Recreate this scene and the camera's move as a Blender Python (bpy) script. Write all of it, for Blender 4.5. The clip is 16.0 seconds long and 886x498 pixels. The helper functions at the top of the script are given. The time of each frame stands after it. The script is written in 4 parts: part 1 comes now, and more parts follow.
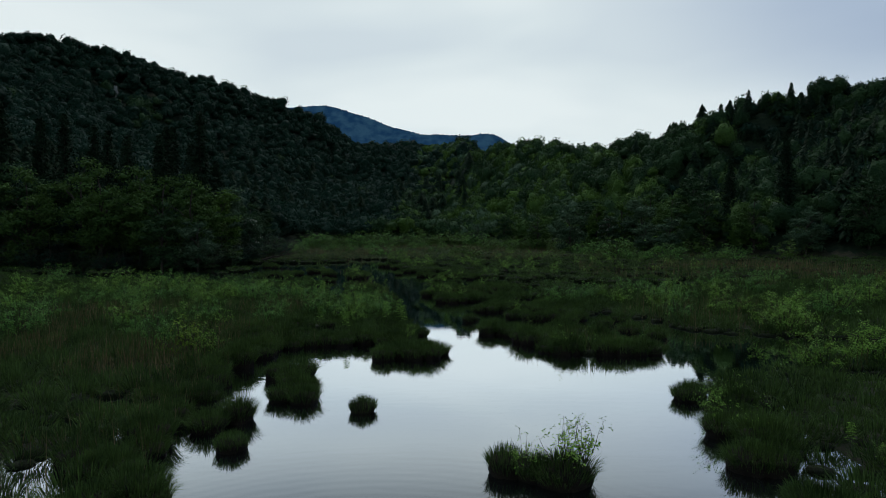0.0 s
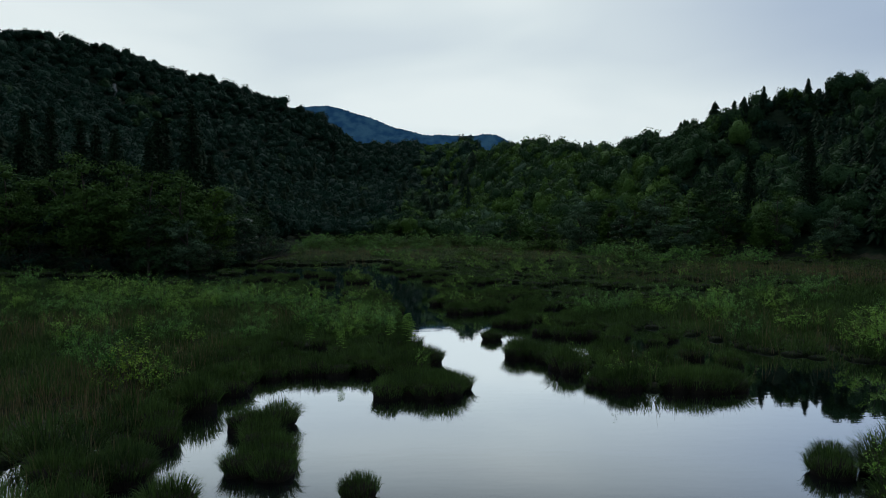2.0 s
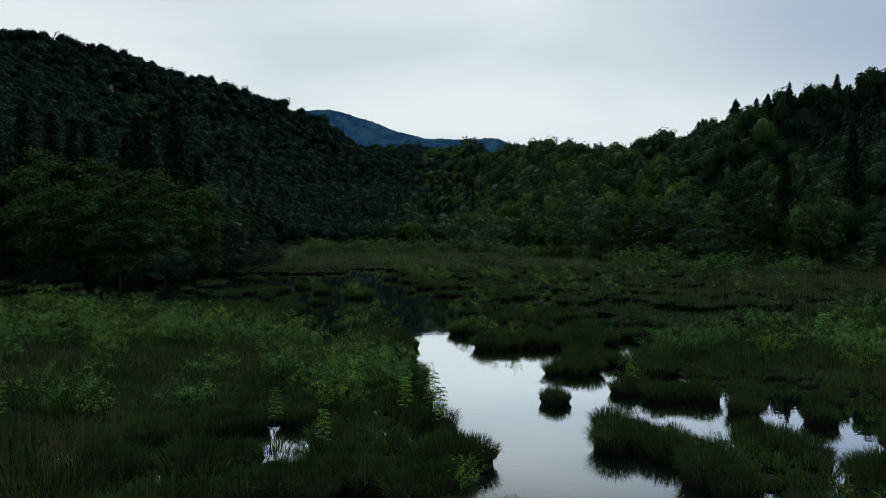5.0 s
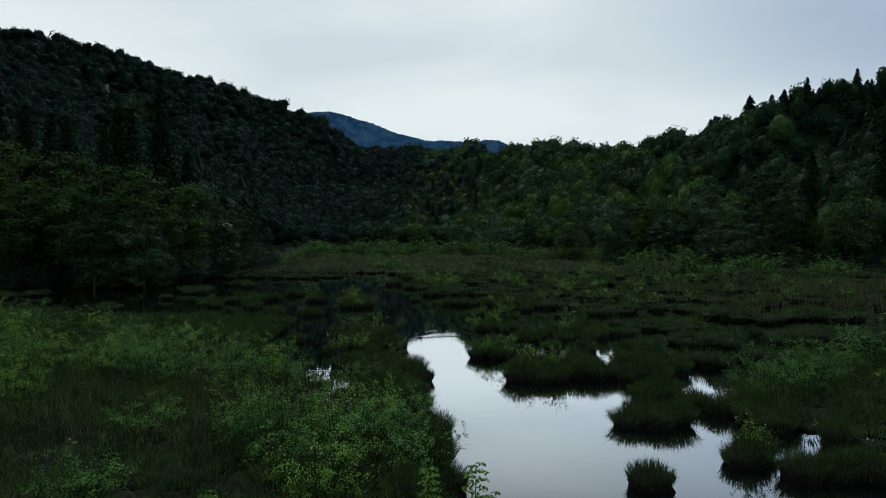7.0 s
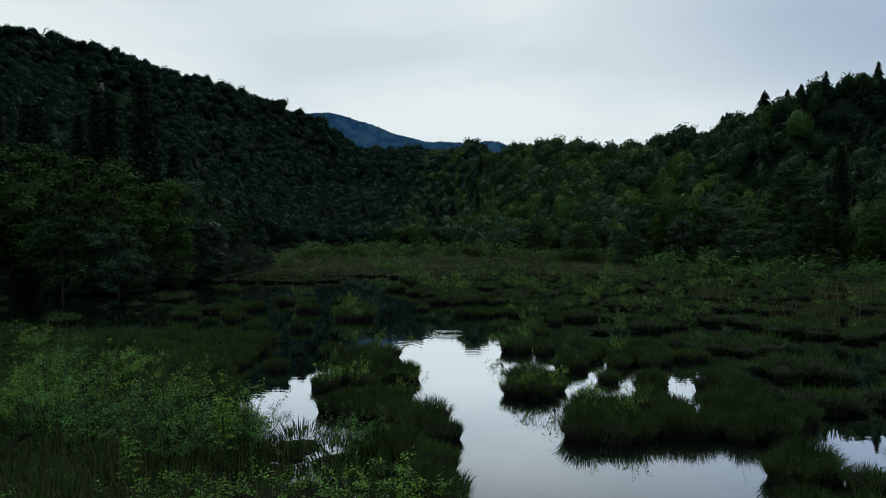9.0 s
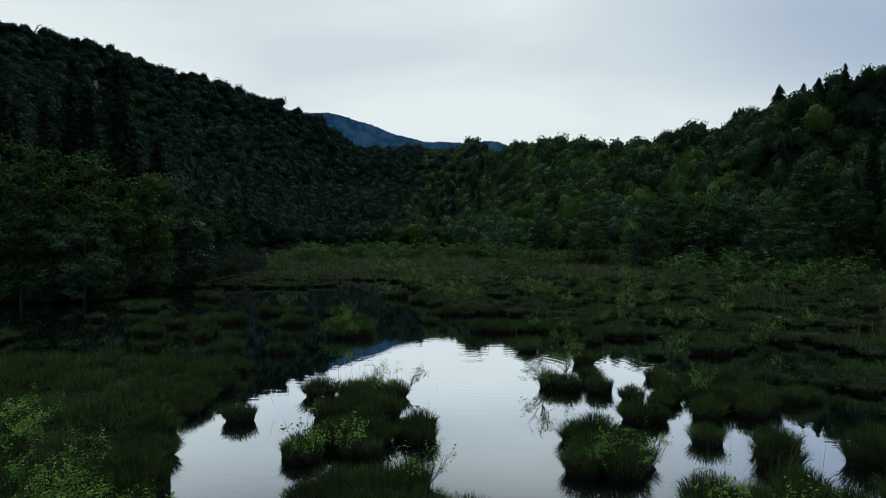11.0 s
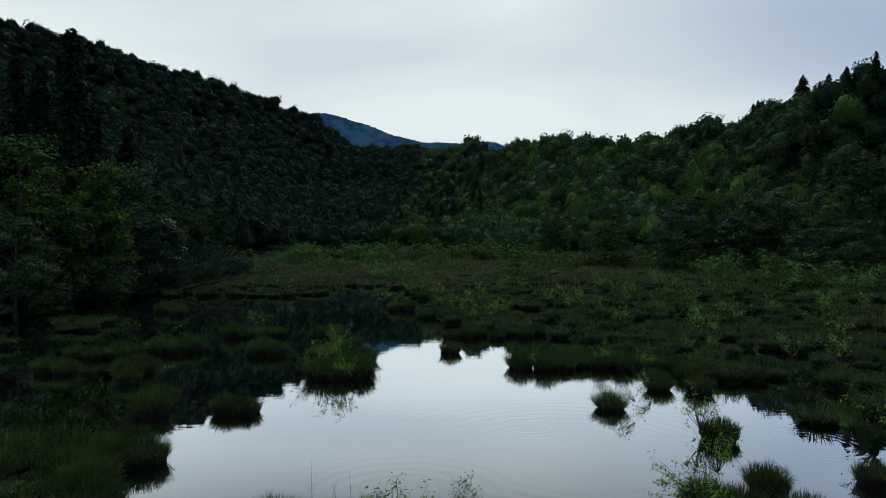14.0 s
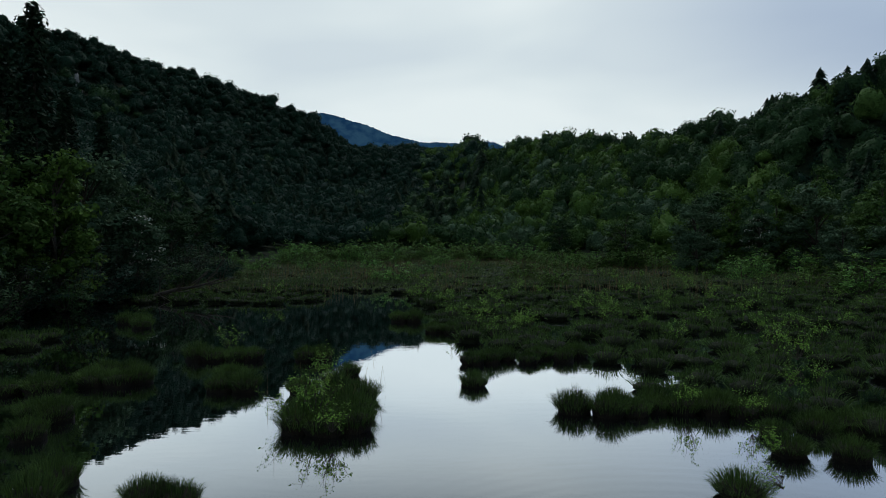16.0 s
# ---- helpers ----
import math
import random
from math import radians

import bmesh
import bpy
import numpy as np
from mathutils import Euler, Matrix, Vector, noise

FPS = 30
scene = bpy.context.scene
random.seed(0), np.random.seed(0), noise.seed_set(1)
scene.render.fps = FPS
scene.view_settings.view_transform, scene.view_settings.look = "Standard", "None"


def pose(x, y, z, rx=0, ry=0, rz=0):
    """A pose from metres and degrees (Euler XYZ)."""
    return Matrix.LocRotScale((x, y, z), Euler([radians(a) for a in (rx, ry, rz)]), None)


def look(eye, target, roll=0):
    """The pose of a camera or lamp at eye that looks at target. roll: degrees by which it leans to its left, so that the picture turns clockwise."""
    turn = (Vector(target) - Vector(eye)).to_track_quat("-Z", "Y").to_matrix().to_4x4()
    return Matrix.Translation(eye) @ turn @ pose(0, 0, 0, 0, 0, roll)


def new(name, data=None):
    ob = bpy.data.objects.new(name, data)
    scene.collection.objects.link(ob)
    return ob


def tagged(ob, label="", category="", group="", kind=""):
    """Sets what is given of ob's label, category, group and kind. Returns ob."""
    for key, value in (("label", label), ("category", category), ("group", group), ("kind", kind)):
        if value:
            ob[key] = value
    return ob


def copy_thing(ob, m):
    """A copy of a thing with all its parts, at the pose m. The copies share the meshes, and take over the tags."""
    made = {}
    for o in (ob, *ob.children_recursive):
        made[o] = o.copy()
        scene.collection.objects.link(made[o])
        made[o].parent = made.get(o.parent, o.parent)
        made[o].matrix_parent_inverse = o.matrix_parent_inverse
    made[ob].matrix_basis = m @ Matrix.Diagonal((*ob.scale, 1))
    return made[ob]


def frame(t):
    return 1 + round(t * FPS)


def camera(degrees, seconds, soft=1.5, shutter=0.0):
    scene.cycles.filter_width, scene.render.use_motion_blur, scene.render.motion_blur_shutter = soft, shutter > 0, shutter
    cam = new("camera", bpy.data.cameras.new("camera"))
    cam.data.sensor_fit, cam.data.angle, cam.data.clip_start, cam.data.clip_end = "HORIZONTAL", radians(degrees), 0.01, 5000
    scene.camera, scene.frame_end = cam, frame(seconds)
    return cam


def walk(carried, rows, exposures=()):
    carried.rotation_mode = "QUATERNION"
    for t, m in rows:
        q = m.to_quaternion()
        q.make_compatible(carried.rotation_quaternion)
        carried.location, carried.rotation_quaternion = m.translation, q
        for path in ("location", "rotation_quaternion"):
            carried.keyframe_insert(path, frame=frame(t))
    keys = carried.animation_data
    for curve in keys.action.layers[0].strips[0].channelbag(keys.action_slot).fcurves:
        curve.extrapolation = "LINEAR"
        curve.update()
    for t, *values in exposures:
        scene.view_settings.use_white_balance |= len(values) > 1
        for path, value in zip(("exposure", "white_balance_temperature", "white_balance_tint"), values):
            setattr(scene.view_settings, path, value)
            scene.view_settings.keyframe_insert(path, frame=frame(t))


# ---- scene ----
cam = camera(70.0, 16.0, soft=0.7)
METRES, EYE, TILT, LEAN, TURN = 52.3, 5.1, -1.65, 0.4, 0.0
ROWS = [
    (0.0, 0.0, 0.0, 0.0, 0.0, 0.0, -0.0),
    (0.5, -0.0023, 0.0246, 0.0001, 0.05, 0.01, -0.03),
    (1.0, -0.0051, 0.052, 0.0004, 0.1, 0.02, -0.06),
    (1.5, -0.0084, 0.0811, 0.001, 0.14, 0.05, -0.1),
    (2.0, -0.0122, 0.112, 0.002, 0.17, 0.06, -0.12),
    (2.5, -0.0159, 0.1433, 0.0036, 0.22, 0.11, -0.13),
    (3.0, -0.0197, 0.1746, 0.0054, 0.24, 0.19, -0.14),
    (3.5, -0.0237, 0.206, 0.0069, 0.26, 0.27, -0.13),
    (4.0, -0.0276, 0.2371, 0.0087, 0.28, 0.33, -0.14),
    (6.5, -0.0462, 0.3948, 0.0119, 0.37, 0.57, -0.11),
    (7.0, -0.0503, 0.4268, 0.012, 0.36, 0.62, -0.1),
    (7.5, -0.0545, 0.4587, 0.012, 0.35, 0.64, -0.1),
    (8.0, -0.0586, 0.4904, 0.0123, 0.34, 0.67, -0.08),
    (8.5, -0.0627, 0.5221, 0.0127, 0.32, 0.71, -0.08),
    (9.0, -0.0668, 0.5537, 0.0134, 0.31, 0.74, -0.09),
    (11.5, -0.0848, 0.712, 0.0183, 0.19, 0.79, -0.03),
    (12.0, -0.0888, 0.7434, 0.0188, 0.15, 0.82, -0.01),
    (12.5, -0.0926, 0.7747, 0.0192, 0.11, 0.85, -0.01),
    (13.0, -0.0966, 0.8059, 0.0199, 0.07, 0.86, 0.0),
    (13.5, -0.1003, 0.8369, 0.0209, 0.03, 0.86, 0.02),
    (14.0, -0.1042, 0.8681, 0.0213, -0.01, 0.86, 0.02),
    (14.5, -0.1079, 0.8993, 0.022, -0.04, 0.87, 0.01),
    (15.0, -0.1117, 0.9304, 0.0224, -0.09, 0.87, 0.02),
    (15.5, -0.1151, 0.9617, 0.0229, -0.12, 0.89, 0.03),
    (16.0, -0.1189, 0.9925, 0.0237, -0.17, 0.88, 0.03),
]
walk(cam, [(t, pose(0, 0, EYE, TILT, LEAN, TURN) @ pose(METRES * x, METRES * y, METRES * z, 90 + pitch, roll, yaw)) for t, x, y, z, yaw, pitch, roll in ROWS])

# ---- world, sun, exposure ----
world = bpy.data.worlds.new("sky")
scene.world = world
world.use_nodes = True
wn, wl = world.node_tree.nodes, world.node_tree.links
wn.clear()


def wnode(kind, **kw):
    n = wn.new(kind)
    for k, v in kw.items():
        n.inputs[k].default_value = v
    return n


SUN_AZ, SUN_EL = radians(14), radians(56)          # behind the clouds, ahead of the walk
sky = wn.new("ShaderNodeTexSky")
sky.sky_type, sky.sun_disc = "NISHITA", False
sky.sun_elevation, sky.sun_rotation = SUN_EL, SUN_AZ
way = wn.new("ShaderNodeTexCoord")
flat = wnode("ShaderNodeMapping", Scale=(1.0, 1.0, 3.3), Location=(3.1, 0.4, 0.2))
wl.new(way.outputs["Generated"], flat.inputs["Vector"])
puffs = wnode("ShaderNodeTexNoise", Scale=2.3, Detail=3.0, Roughness=0.42, Distortion=0.3)
wl.new(flat.outputs["Vector"], puffs.inputs["Vector"])
ramp = wn.new("ShaderNodeValToRGB")
ramp.color_ramp.elements[0].position, ramp.color_ramp.elements[0].color = 0.34, (0.62, 0.71, 0.76, 1)
ramp.color_ramp.elements[1].position, ramp.color_ramp.elements[1].color = 0.64, (0.78, 0.86, 0.87, 1)
ramp.color_ramp.elements.new(0.47).color = (0.68, 0.77, 0.80, 1)
wl.new(puffs.outputs["Fac"], ramp.inputs["Fac"])
# the cloud layer is brightest towards the hidden sun and dims away from it
sunway = wnode("ShaderNodeVectorMath")
sunway.operation = "DOT_PRODUCT"
sunway.inputs[1].default_value = (math.sin(SUN_AZ) * 0.0 - 0.06, 0.97, 0.10)
wl.new(way.outputs["Generated"], sunway.inputs[0])
fall = wn.new("ShaderNodeValToRGB")
fall.color_ramp.interpolation = "EASE"
fall.color_ramp.elements[0].position, fall.color_ramp.elements[0].color = 0.30, (0.48, 0.52, 0.56, 1)
fall.color_ramp.elements[1].position, fall.color_ramp.elements[1].color = 0.96, (1.0, 1.0, 1.0, 1)
half = wnode("ShaderNodeMath")
half.operation = "MULTIPLY_ADD"
half.inputs[1].default_value, half.inputs[2].default_value = 0.5, 0.5
wl.new(sunway.outputs["Value"], half.inputs[0])
wl.new(half.outputs[0], fall.inputs["Fac"])
clouds = wn.new("ShaderNodeMixRGB")
clouds.blend_type = "MULTIPLY"
clouds.inputs["Fac"].default_value = 1.0
wl.new(ramp.outputs["Color"], clouds.inputs["Color1"])
wl.new(fall.outputs["Color"], clouds.inputs["Color2"])
east = wnode("ShaderNodeVectorMath")
east.operation = "DOT_PRODUCT"
east.inputs[1].default_value = (0.72, 0.35, 0.60)
wl.new(way.outputs["Generated"], east.inputs[0])
blue = wn.new("ShaderNodeValToRGB")
blue.color_ramp.interpolation = "EASE"
blue.color_ramp.elements[0].position, blue.color_ramp.elements[0].color = 0.66, (1, 1, 1, 1)
blue.color_ramp.elements[1].position, blue.color_ramp.elements[1].color = 0.96, (0.26, 0.33, 0.50, 1)
blue.color_ramp.elements.new(0.87).color = (0.57, 0.63, 0.78, 1)
wl.new(east.outputs["Value"], blue.inputs["Fac"])
tint = wn.new("ShaderNodeMixRGB")
tint.blend_type = "MULTIPLY"
tint.inputs["Fac"].default_value = 1.0
wl.new(clouds.outputs["Color"], tint.inputs["Color1"])
wl.new(blue.outputs["Color"], tint.inputs["Color2"])
split = wn.new("ShaderNodeSeparateXYZ")
wl.new(way.outputs["Generated"], split.inputs[0])
high = wn.new("ShaderNodeValToRGB")
high.color_ramp.elements[0].position, high.color_ramp.elements[0].color = 0.34, (1, 1, 1, 1)
high.color_ramp.elements[1].position, high.color_ramp.elements[1].color = 0.70, (0.60, 0.74, 0.98, 1)
wl.new(split.outputs["Z"], high.inputs["Fac"])
deepen = wn.new("ShaderNodeMixRGB")
deepen.blend_type = "MULTIPLY"
deepen.inputs["Fac"].default_value = 1.0
wl.new(tint.outputs["Color"], deepen.inputs["Color1"])
wl.new(high.outputs["Color"], deepen.inputs["Color2"])
back1, back2 = wnode("ShaderNodeBackground", Strength=0.004), wnode("ShaderNodeBackground", Strength=0.96)
wl.new(sky.outputs["Color"], back1.inputs["Color"])
wl.new(deepen.outputs["Color"], back2.inputs["Color"])
both = wn.new("ShaderNodeAddShader")
wl.new(back1.outputs[0], both.inputs[0])
wl.new(back2.outputs[0], both.inputs[1])
wout = wn.new("ShaderNodeOutputWorld")
wl.new(both.outputs[0], wout.inputs["Surface"])

sun = new("sun", bpy.data.lights.new("sun", "SUN"))
sun.data.energy, sun.data.angle, sun.data.color = 0.8, radians(14), (1.0, 0.97, 0.92)
sun.matrix_world = look((0, 0, 300), (-math.sin(SUN_AZ) * 300, -math.cos(SUN_AZ) * 300, 300 - math.tan(SUN_EL) * 300))
scene.view_settings.exposure = 0.0

# ---- materials ----


def material(name):
    m = bpy.data.materials.new(name)
    m.use_nodes = True
    nt = m.node_tree
    nt.nodes.clear()
    return m, nt.nodes, nt.links


def leafy(name, dark, light, scale=0.25, shine=0.45, clear=0.25, mottle=2.2, single=0.5):
    """Foliage: two greens mixed by a broad noise and by single leaves, a little light coming through."""
    m, n, l = material(name)
    out = n.new("ShaderNodeOutputMaterial")
    geo = n.new("ShaderNodeNewGeometry")
    co = n.new("ShaderNodeTexCoord")
    no = n.new("ShaderNodeTexNoise")
    no.inputs["Scale"].default_value, no.inputs["Detail"].default_value = scale, 3.0
    l.new(geo.outputs["Position"], no.inputs["Vector"])
    fi = n.new("ShaderNodeTexNoise")
    fi.inputs["Scale"].default_value, fi.inputs["Detail"].default_value = mottle, 2.0
    l.new(geo.outputs["Position"], fi.inputs["Vector"])
    both = n.new("ShaderNodeMath")
    both.operation = "MULTIPLY_ADD"
    both.inputs[1].default_value = 1.6
    l.new(fi.outputs["Fac"], both.inputs[0])
    l.new(geo.outputs["Random Per Island"], both.inputs[2])
    mix = n.new("ShaderNodeMath")
    mix.operation = "MULTIPLY_ADD"
    mix.inputs[1].default_value, mix.inputs[2].default_value = single, -1.3 * single
    l.new(both.outputs[0], mix.inputs[0])
    bp = n.new("ShaderNodeBump")
    bp.inputs["Strength"].default_value, bp.inputs["Distance"].default_value = 0.9, 0.8 / mottle
    l.new(fi.outputs["Fac"], bp.inputs["Height"])
    add = n.new("ShaderNodeMath")
    add.operation = "ADD"
    add.use_clamp = True
    l.new(no.outputs["Fac"], add.inputs[0])
    l.new(mix.outputs[0], add.inputs[1])
    rp = n.new("ShaderNodeValToRGB")
    rp.color_ramp.elements[0].position, rp.color_ramp.elements[0].color = 0.25, (*dark, 1)
    rp.color_ramp.elements[1].position, rp.color_ramp.elements[1].color = 0.8, (*light, 1)
    l.new(add.outputs[0], rp.inputs["Fac"])
    b = n.new("ShaderNodeBsdfPrincipled")
    b.inputs["Roughness"].default_value = shine + 0.15
    b.inputs["Specular IOR Level"].default_value = 0.06
    l.new(rp.outputs["Color"], b.inputs["Base Color"])
    l.new(bp.outputs["Normal"], b.inputs["Normal"])
    tr = n.new("ShaderNodeBsdfTranslucent")
    l.new(rp.outputs["Color"], tr.inputs["Color"])
    ms = n.new("ShaderNodeMixShader")
    ms.inputs["Fac"].default_value = clear
    l.new(b.outputs[0], ms.inputs[1])
    l.new(tr.outputs[0], ms.inputs[2])
    l.new(ms.outputs[0], out.inputs["Surface"])
    return m


def rough(name, dark, light, scale, bump=0.3, fine=8.0, roughness=0.9):
    """Soil, bark and peat: a broad and a fine noise in colour and relief."""
    m, n, l = material(name)
    out = n.new("ShaderNodeOutputMaterial")
    geo = n.new("ShaderNodeNewGeometry")
    a, c = n.new("ShaderNodeTexNoise"), n.new("ShaderNodeTexNoise")
    a.inputs["Scale"].default_value, a.inputs["Detail"].default_value = scale, 6.0
    c.inputs["Scale"].default_value, c.inputs["Detail"].default_value = scale * fine, 4.0
    for t in (a, c):
        l.new(geo.outputs["Position"], t.inputs["Vector"])
    mx = n.new("ShaderNodeMath")
    mx.operation = "MULTIPLY"
    l.new(a.outputs["Fac"], mx.inputs[0])
    l.new(c.outputs["Fac"], mx.inputs[1])
    rp = n.new("ShaderNodeValToRGB")
    rp.color_ramp.elements[0].position, rp.color_ramp.elements[0].color = 0.12, (*dark, 1)
    rp.color_ramp.elements[1].position, rp.color_ramp.elements[1].color = 0.42, (*light, 1)
    l.new(mx.outputs[0], rp.inputs["Fac"])
    bp = n.new("ShaderNodeBump")
    bp.inputs["Strength"].default_value, bp.inputs["Distance"].default_value = bump, 0.05
    l.new(c.outputs["Fac"], bp.inputs["Height"])
    b = n.new("ShaderNodeBsdfPrincipled")
    b.inputs["Roughness"].default_value = roughness
    b.inputs["Specular IOR Level"].default_value = 0.15
    l.new(rp.outputs["Color"], b.inputs["Base Color"])
    l.new(bp.outputs["Normal"], b.inputs["Normal"])
    l.new(b.outputs[0], out.inputs["Surface"])
    return m


SEDGE = leafy("sedge", (0.026, 0.049, 0.014), (0.085, 0.144, 0.034), 0.5, 0.5, 0.25)
MOOR = leafy("moor_grass", (0.042, 0.074, 0.024), (0.138, 0.178, 0.066), 0.12, 0.6, 0.25)
STRAW = leafy("dry_reed", (0.10, 0.075, 0.035), (0.22, 0.17, 0.085), 0.4, 0.7, 0.2)
WILLOW = leafy("willow_leaf", (0.050, 0.125, 0.028), (0.175, 0.350, 0.076), 0.35, 0.45, 0.3, 2.2, 0.75)
BUCKTHORN = leafy("buckthorn_leaf", (0.072, 0.152, 0.024), (0.248, 0.430, 0.068), 0.35, 0.4, 0.3, 2.2, 0.75)
YELLOWISH = leafy("yellow_leaf", (0.09, 0.16, 0.02), (0.24, 0.36, 0.045), 0.5, 0.5, 0.3)
OAK = leafy("oak_leaf", (0.019, 0.044, 0.017), (0.046, 0.092, 0.032), 0.16, 0.5, 0.2, 1.7, 0.34)
BEECH = leafy("beech_leaf", (0.036, 0.076, 0.017), (0.078, 0.142, 0.032), 0.16, 0.5, 0.2, 1.7, 0.34)
ASH = leafy("ash_leaf", (0.042, 0.080, 0.040), (0.086, 0.142, 0.072), 0.16, 0.5, 0.2, 1.7, 0.34)
LIME = leafy("lime_leaf", (0.046, 0.094, 0.017), (0.100, 0.176, 0.032), 0.16, 0.5, 0.2, 1.7, 0.34)
# bluish dark leaf green with the far slopes' shade and haze painted in
SHADED_HAZY = leafy("shaded_hazy_leaf", (0.008, 0.026, 0.015), (0.021, 0.054, 0.031), 0.16, 0.5, 0.2, 1.7, 0.34)
SPRUCE = leafy("spruce_needle", (0.008, 0.019, 0.009), (0.020, 0.040, 0.018), 0.2, 0.6, 0.05)
BLOSSOM = leafy("white_blossom", (0.35, 0.36, 0.28), (0.6, 0.6, 0.5), 0.5, 0.6, 0.2)
BARK = rough("bark", (0.02, 0.016, 0.012), (0.10, 0.085, 0.065), 3.0, 0.6)
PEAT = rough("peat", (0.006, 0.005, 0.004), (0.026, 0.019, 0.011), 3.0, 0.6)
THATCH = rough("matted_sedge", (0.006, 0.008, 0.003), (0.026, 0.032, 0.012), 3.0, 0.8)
SOIL = rough("marsh_soil", (0.010, 0.011, 0.006), (0.045, 0.045, 0.022), 0.8, 0.5)
FLOOR = rough("woodland_floor", (0.006, 0.012, 0.005), (0.022, 0.036, 0.014), 0.15, 0.5)
ROCK = rough("limestone", (0.12, 0.12, 0.11), (0.34, 0.33, 0.31), 0.5, 0.6)


def water_material():
    m, n, l = material("pond_water")
    out = n.new("ShaderNodeOutputMaterial")
    geo = n.new("ShaderNodeNewGeometry")
    st = n.new("ShaderNodeMapping")
    st.inputs["Scale"].default_value = (0.55, 1.5, 1.0)
    l.new(geo.outputs["Position"], st.inputs["Vector"])
    a = n.new("ShaderNodeTexNoise")
    a.inputs["Scale"].default_value, a.inputs["Detail"].default_value, a.inputs["Roughness"].default_value = 2.2, 3.0, 0.5
    l.new(st.outputs["Vector"], a.inputs["Vector"])
    b1 = n.new("ShaderNodeBump")
    b1.inputs["Strength"].default_value, b1.inputs["Distance"].default_value = 0.045, 0.02
    l.new(a.outputs["Fac"], b1.inputs["Height"])
    last = b1
    slow = n.new("ShaderNodeTexNoise")
    slow.inputs["Scale"].default_value, slow.inputs["Detail"].default_value = 1.1, 1.0
    l.new(geo.outputs["Position"], slow.inputs["Vector"])
    for cx, cy, reach, wave, strong in ((-1.2, 7.5, 9.0, 3.0, 0.10), (-2.4, 60.0, 8.0, 2.4, 0.13), (-6.2, 57.6, 3.6, 2.6, 0.14), (3.6, 60.6, 2.4, 4.4, 0.10), (-3.2, 62.4, 1.8, 4.0, 0.2)):
        mv = n.new("ShaderNodeMapping")
        mv.inputs["Location"].default_value = (-cx, -cy, 0)
        wob = n.new("ShaderNodeMixRGB")
        wob.inputs["Fac"].default_value = 0.16
        l.new(geo.outputs["Position"], wob.inputs["Color1"])
        l.new(slow.outputs["Color"], wob.inputs["Color2"])
        wob.blend_type = "ADD"
        l.new(wob.outputs["Color"], mv.inputs["Vector"])
        far = n.new("ShaderNodeVectorMath")
        far.operation = "LENGTH"
        l.new(mv.outputs["Vector"], far.inputs[0])
        ring = n.new("ShaderNodeMath")
        ring.operation = "MULTIPLY"
        ring.inputs[1].default_value = wave * 6.283
        l.new(far.outputs["Value"], ring.inputs[0])
        sine = n.new("ShaderNodeMath")
        sine.operation = "SINE"
        l.new(ring.outputs[0], sine.inputs[0])
        dim = n.new("ShaderNodeMapRange")
        dim.interpolation_type = "SMOOTHSTEP"
        for k, v in zip(("From Min", "From Max", "To Min", "To Max"), (0.3, reach, 1.0, 0.0)):
            dim.inputs[k].default_value = v
        l.new(far.outputs["Value"], dim.inputs["Value"])
        rise = n.new("ShaderNodeMapRange")
        rise.interpolation_type = "SMOOTHSTEP"
        for k, v in zip(("From Min", "From Max", "To Min", "To Max"), (reach * 0.15, reach * 0.45, 0.0, 1.0)):
            rise.inputs[k].default_value = v
        l.new(far.outputs["Value"], rise.inputs["Value"])
        ring2 = n.new("ShaderNodeMath")
        ring2.operation = "MULTIPLY"
        l.new(dim.outputs[0], ring2.inputs[0])
        l.new(rise.outputs[0], ring2.inputs[1])
        hgt = n.new("ShaderNodeMath")
        hgt.operation = "MULTIPLY"
        l.new(sine.outputs[0], hgt.inputs[0])
        l.new(ring2.outputs[0], hgt.inputs[1])
        nb = n.new("ShaderNodeBump")
        nb.inputs["Strength"].default_value, nb.inputs["Distance"].default_value = strong, 0.0035
        l.new(hgt.outputs[0], nb.inputs["Height"])
        l.new(last.outputs["Normal"], nb.inputs["Normal"])
        last = nb
    b1 = last
    gl = n.new("ShaderNodeBsdfGlossy")
    gl.inputs["Roughness"].default_value = 0.012
    gl.inputs["Color"].default_value = (0.92, 0.96, 1.0, 1)
    deep = n.new("ShaderNodeBsdfDiffuse")
    deep.inputs["Color"].default_value = (0.006, 0.008, 0.007, 1)
    lw = n.new("ShaderNodeLayerWeight")
    lw.inputs["Blend"].default_value = 0.5
    fr = n.new("ShaderNodeValToRGB")
    e = fr.color_ramp.elements
    e[0].position, e[0].color = 0.50, (0.08, 0.08, 0.08, 1)
    e[1].position, e[1].color = 0.85, (0.93, 0.93, 0.93, 1)
    for p, g in ((0.61, 0.30), (0.68, 0.60), (0.76, 0.85)):
        e.new(p).color = (g, g, g, 1)
    l.new(lw.outputs["Facing"], fr.inputs["Fac"])
    for t in (gl, lw):
        l.new(b1.outputs["Normal"], t.inputs["Normal"])
    ms = n.new("ShaderNodeMixShader")
    l.new(fr.outputs[0], ms.inputs["Fac"])
    l.new(deep.outputs[0], ms.inputs[1])
    l.new(gl.outputs[0], ms.inputs[2])
    l.new(ms.outputs[0], out.inputs["Surface"])
    return m


WATER = water_material()


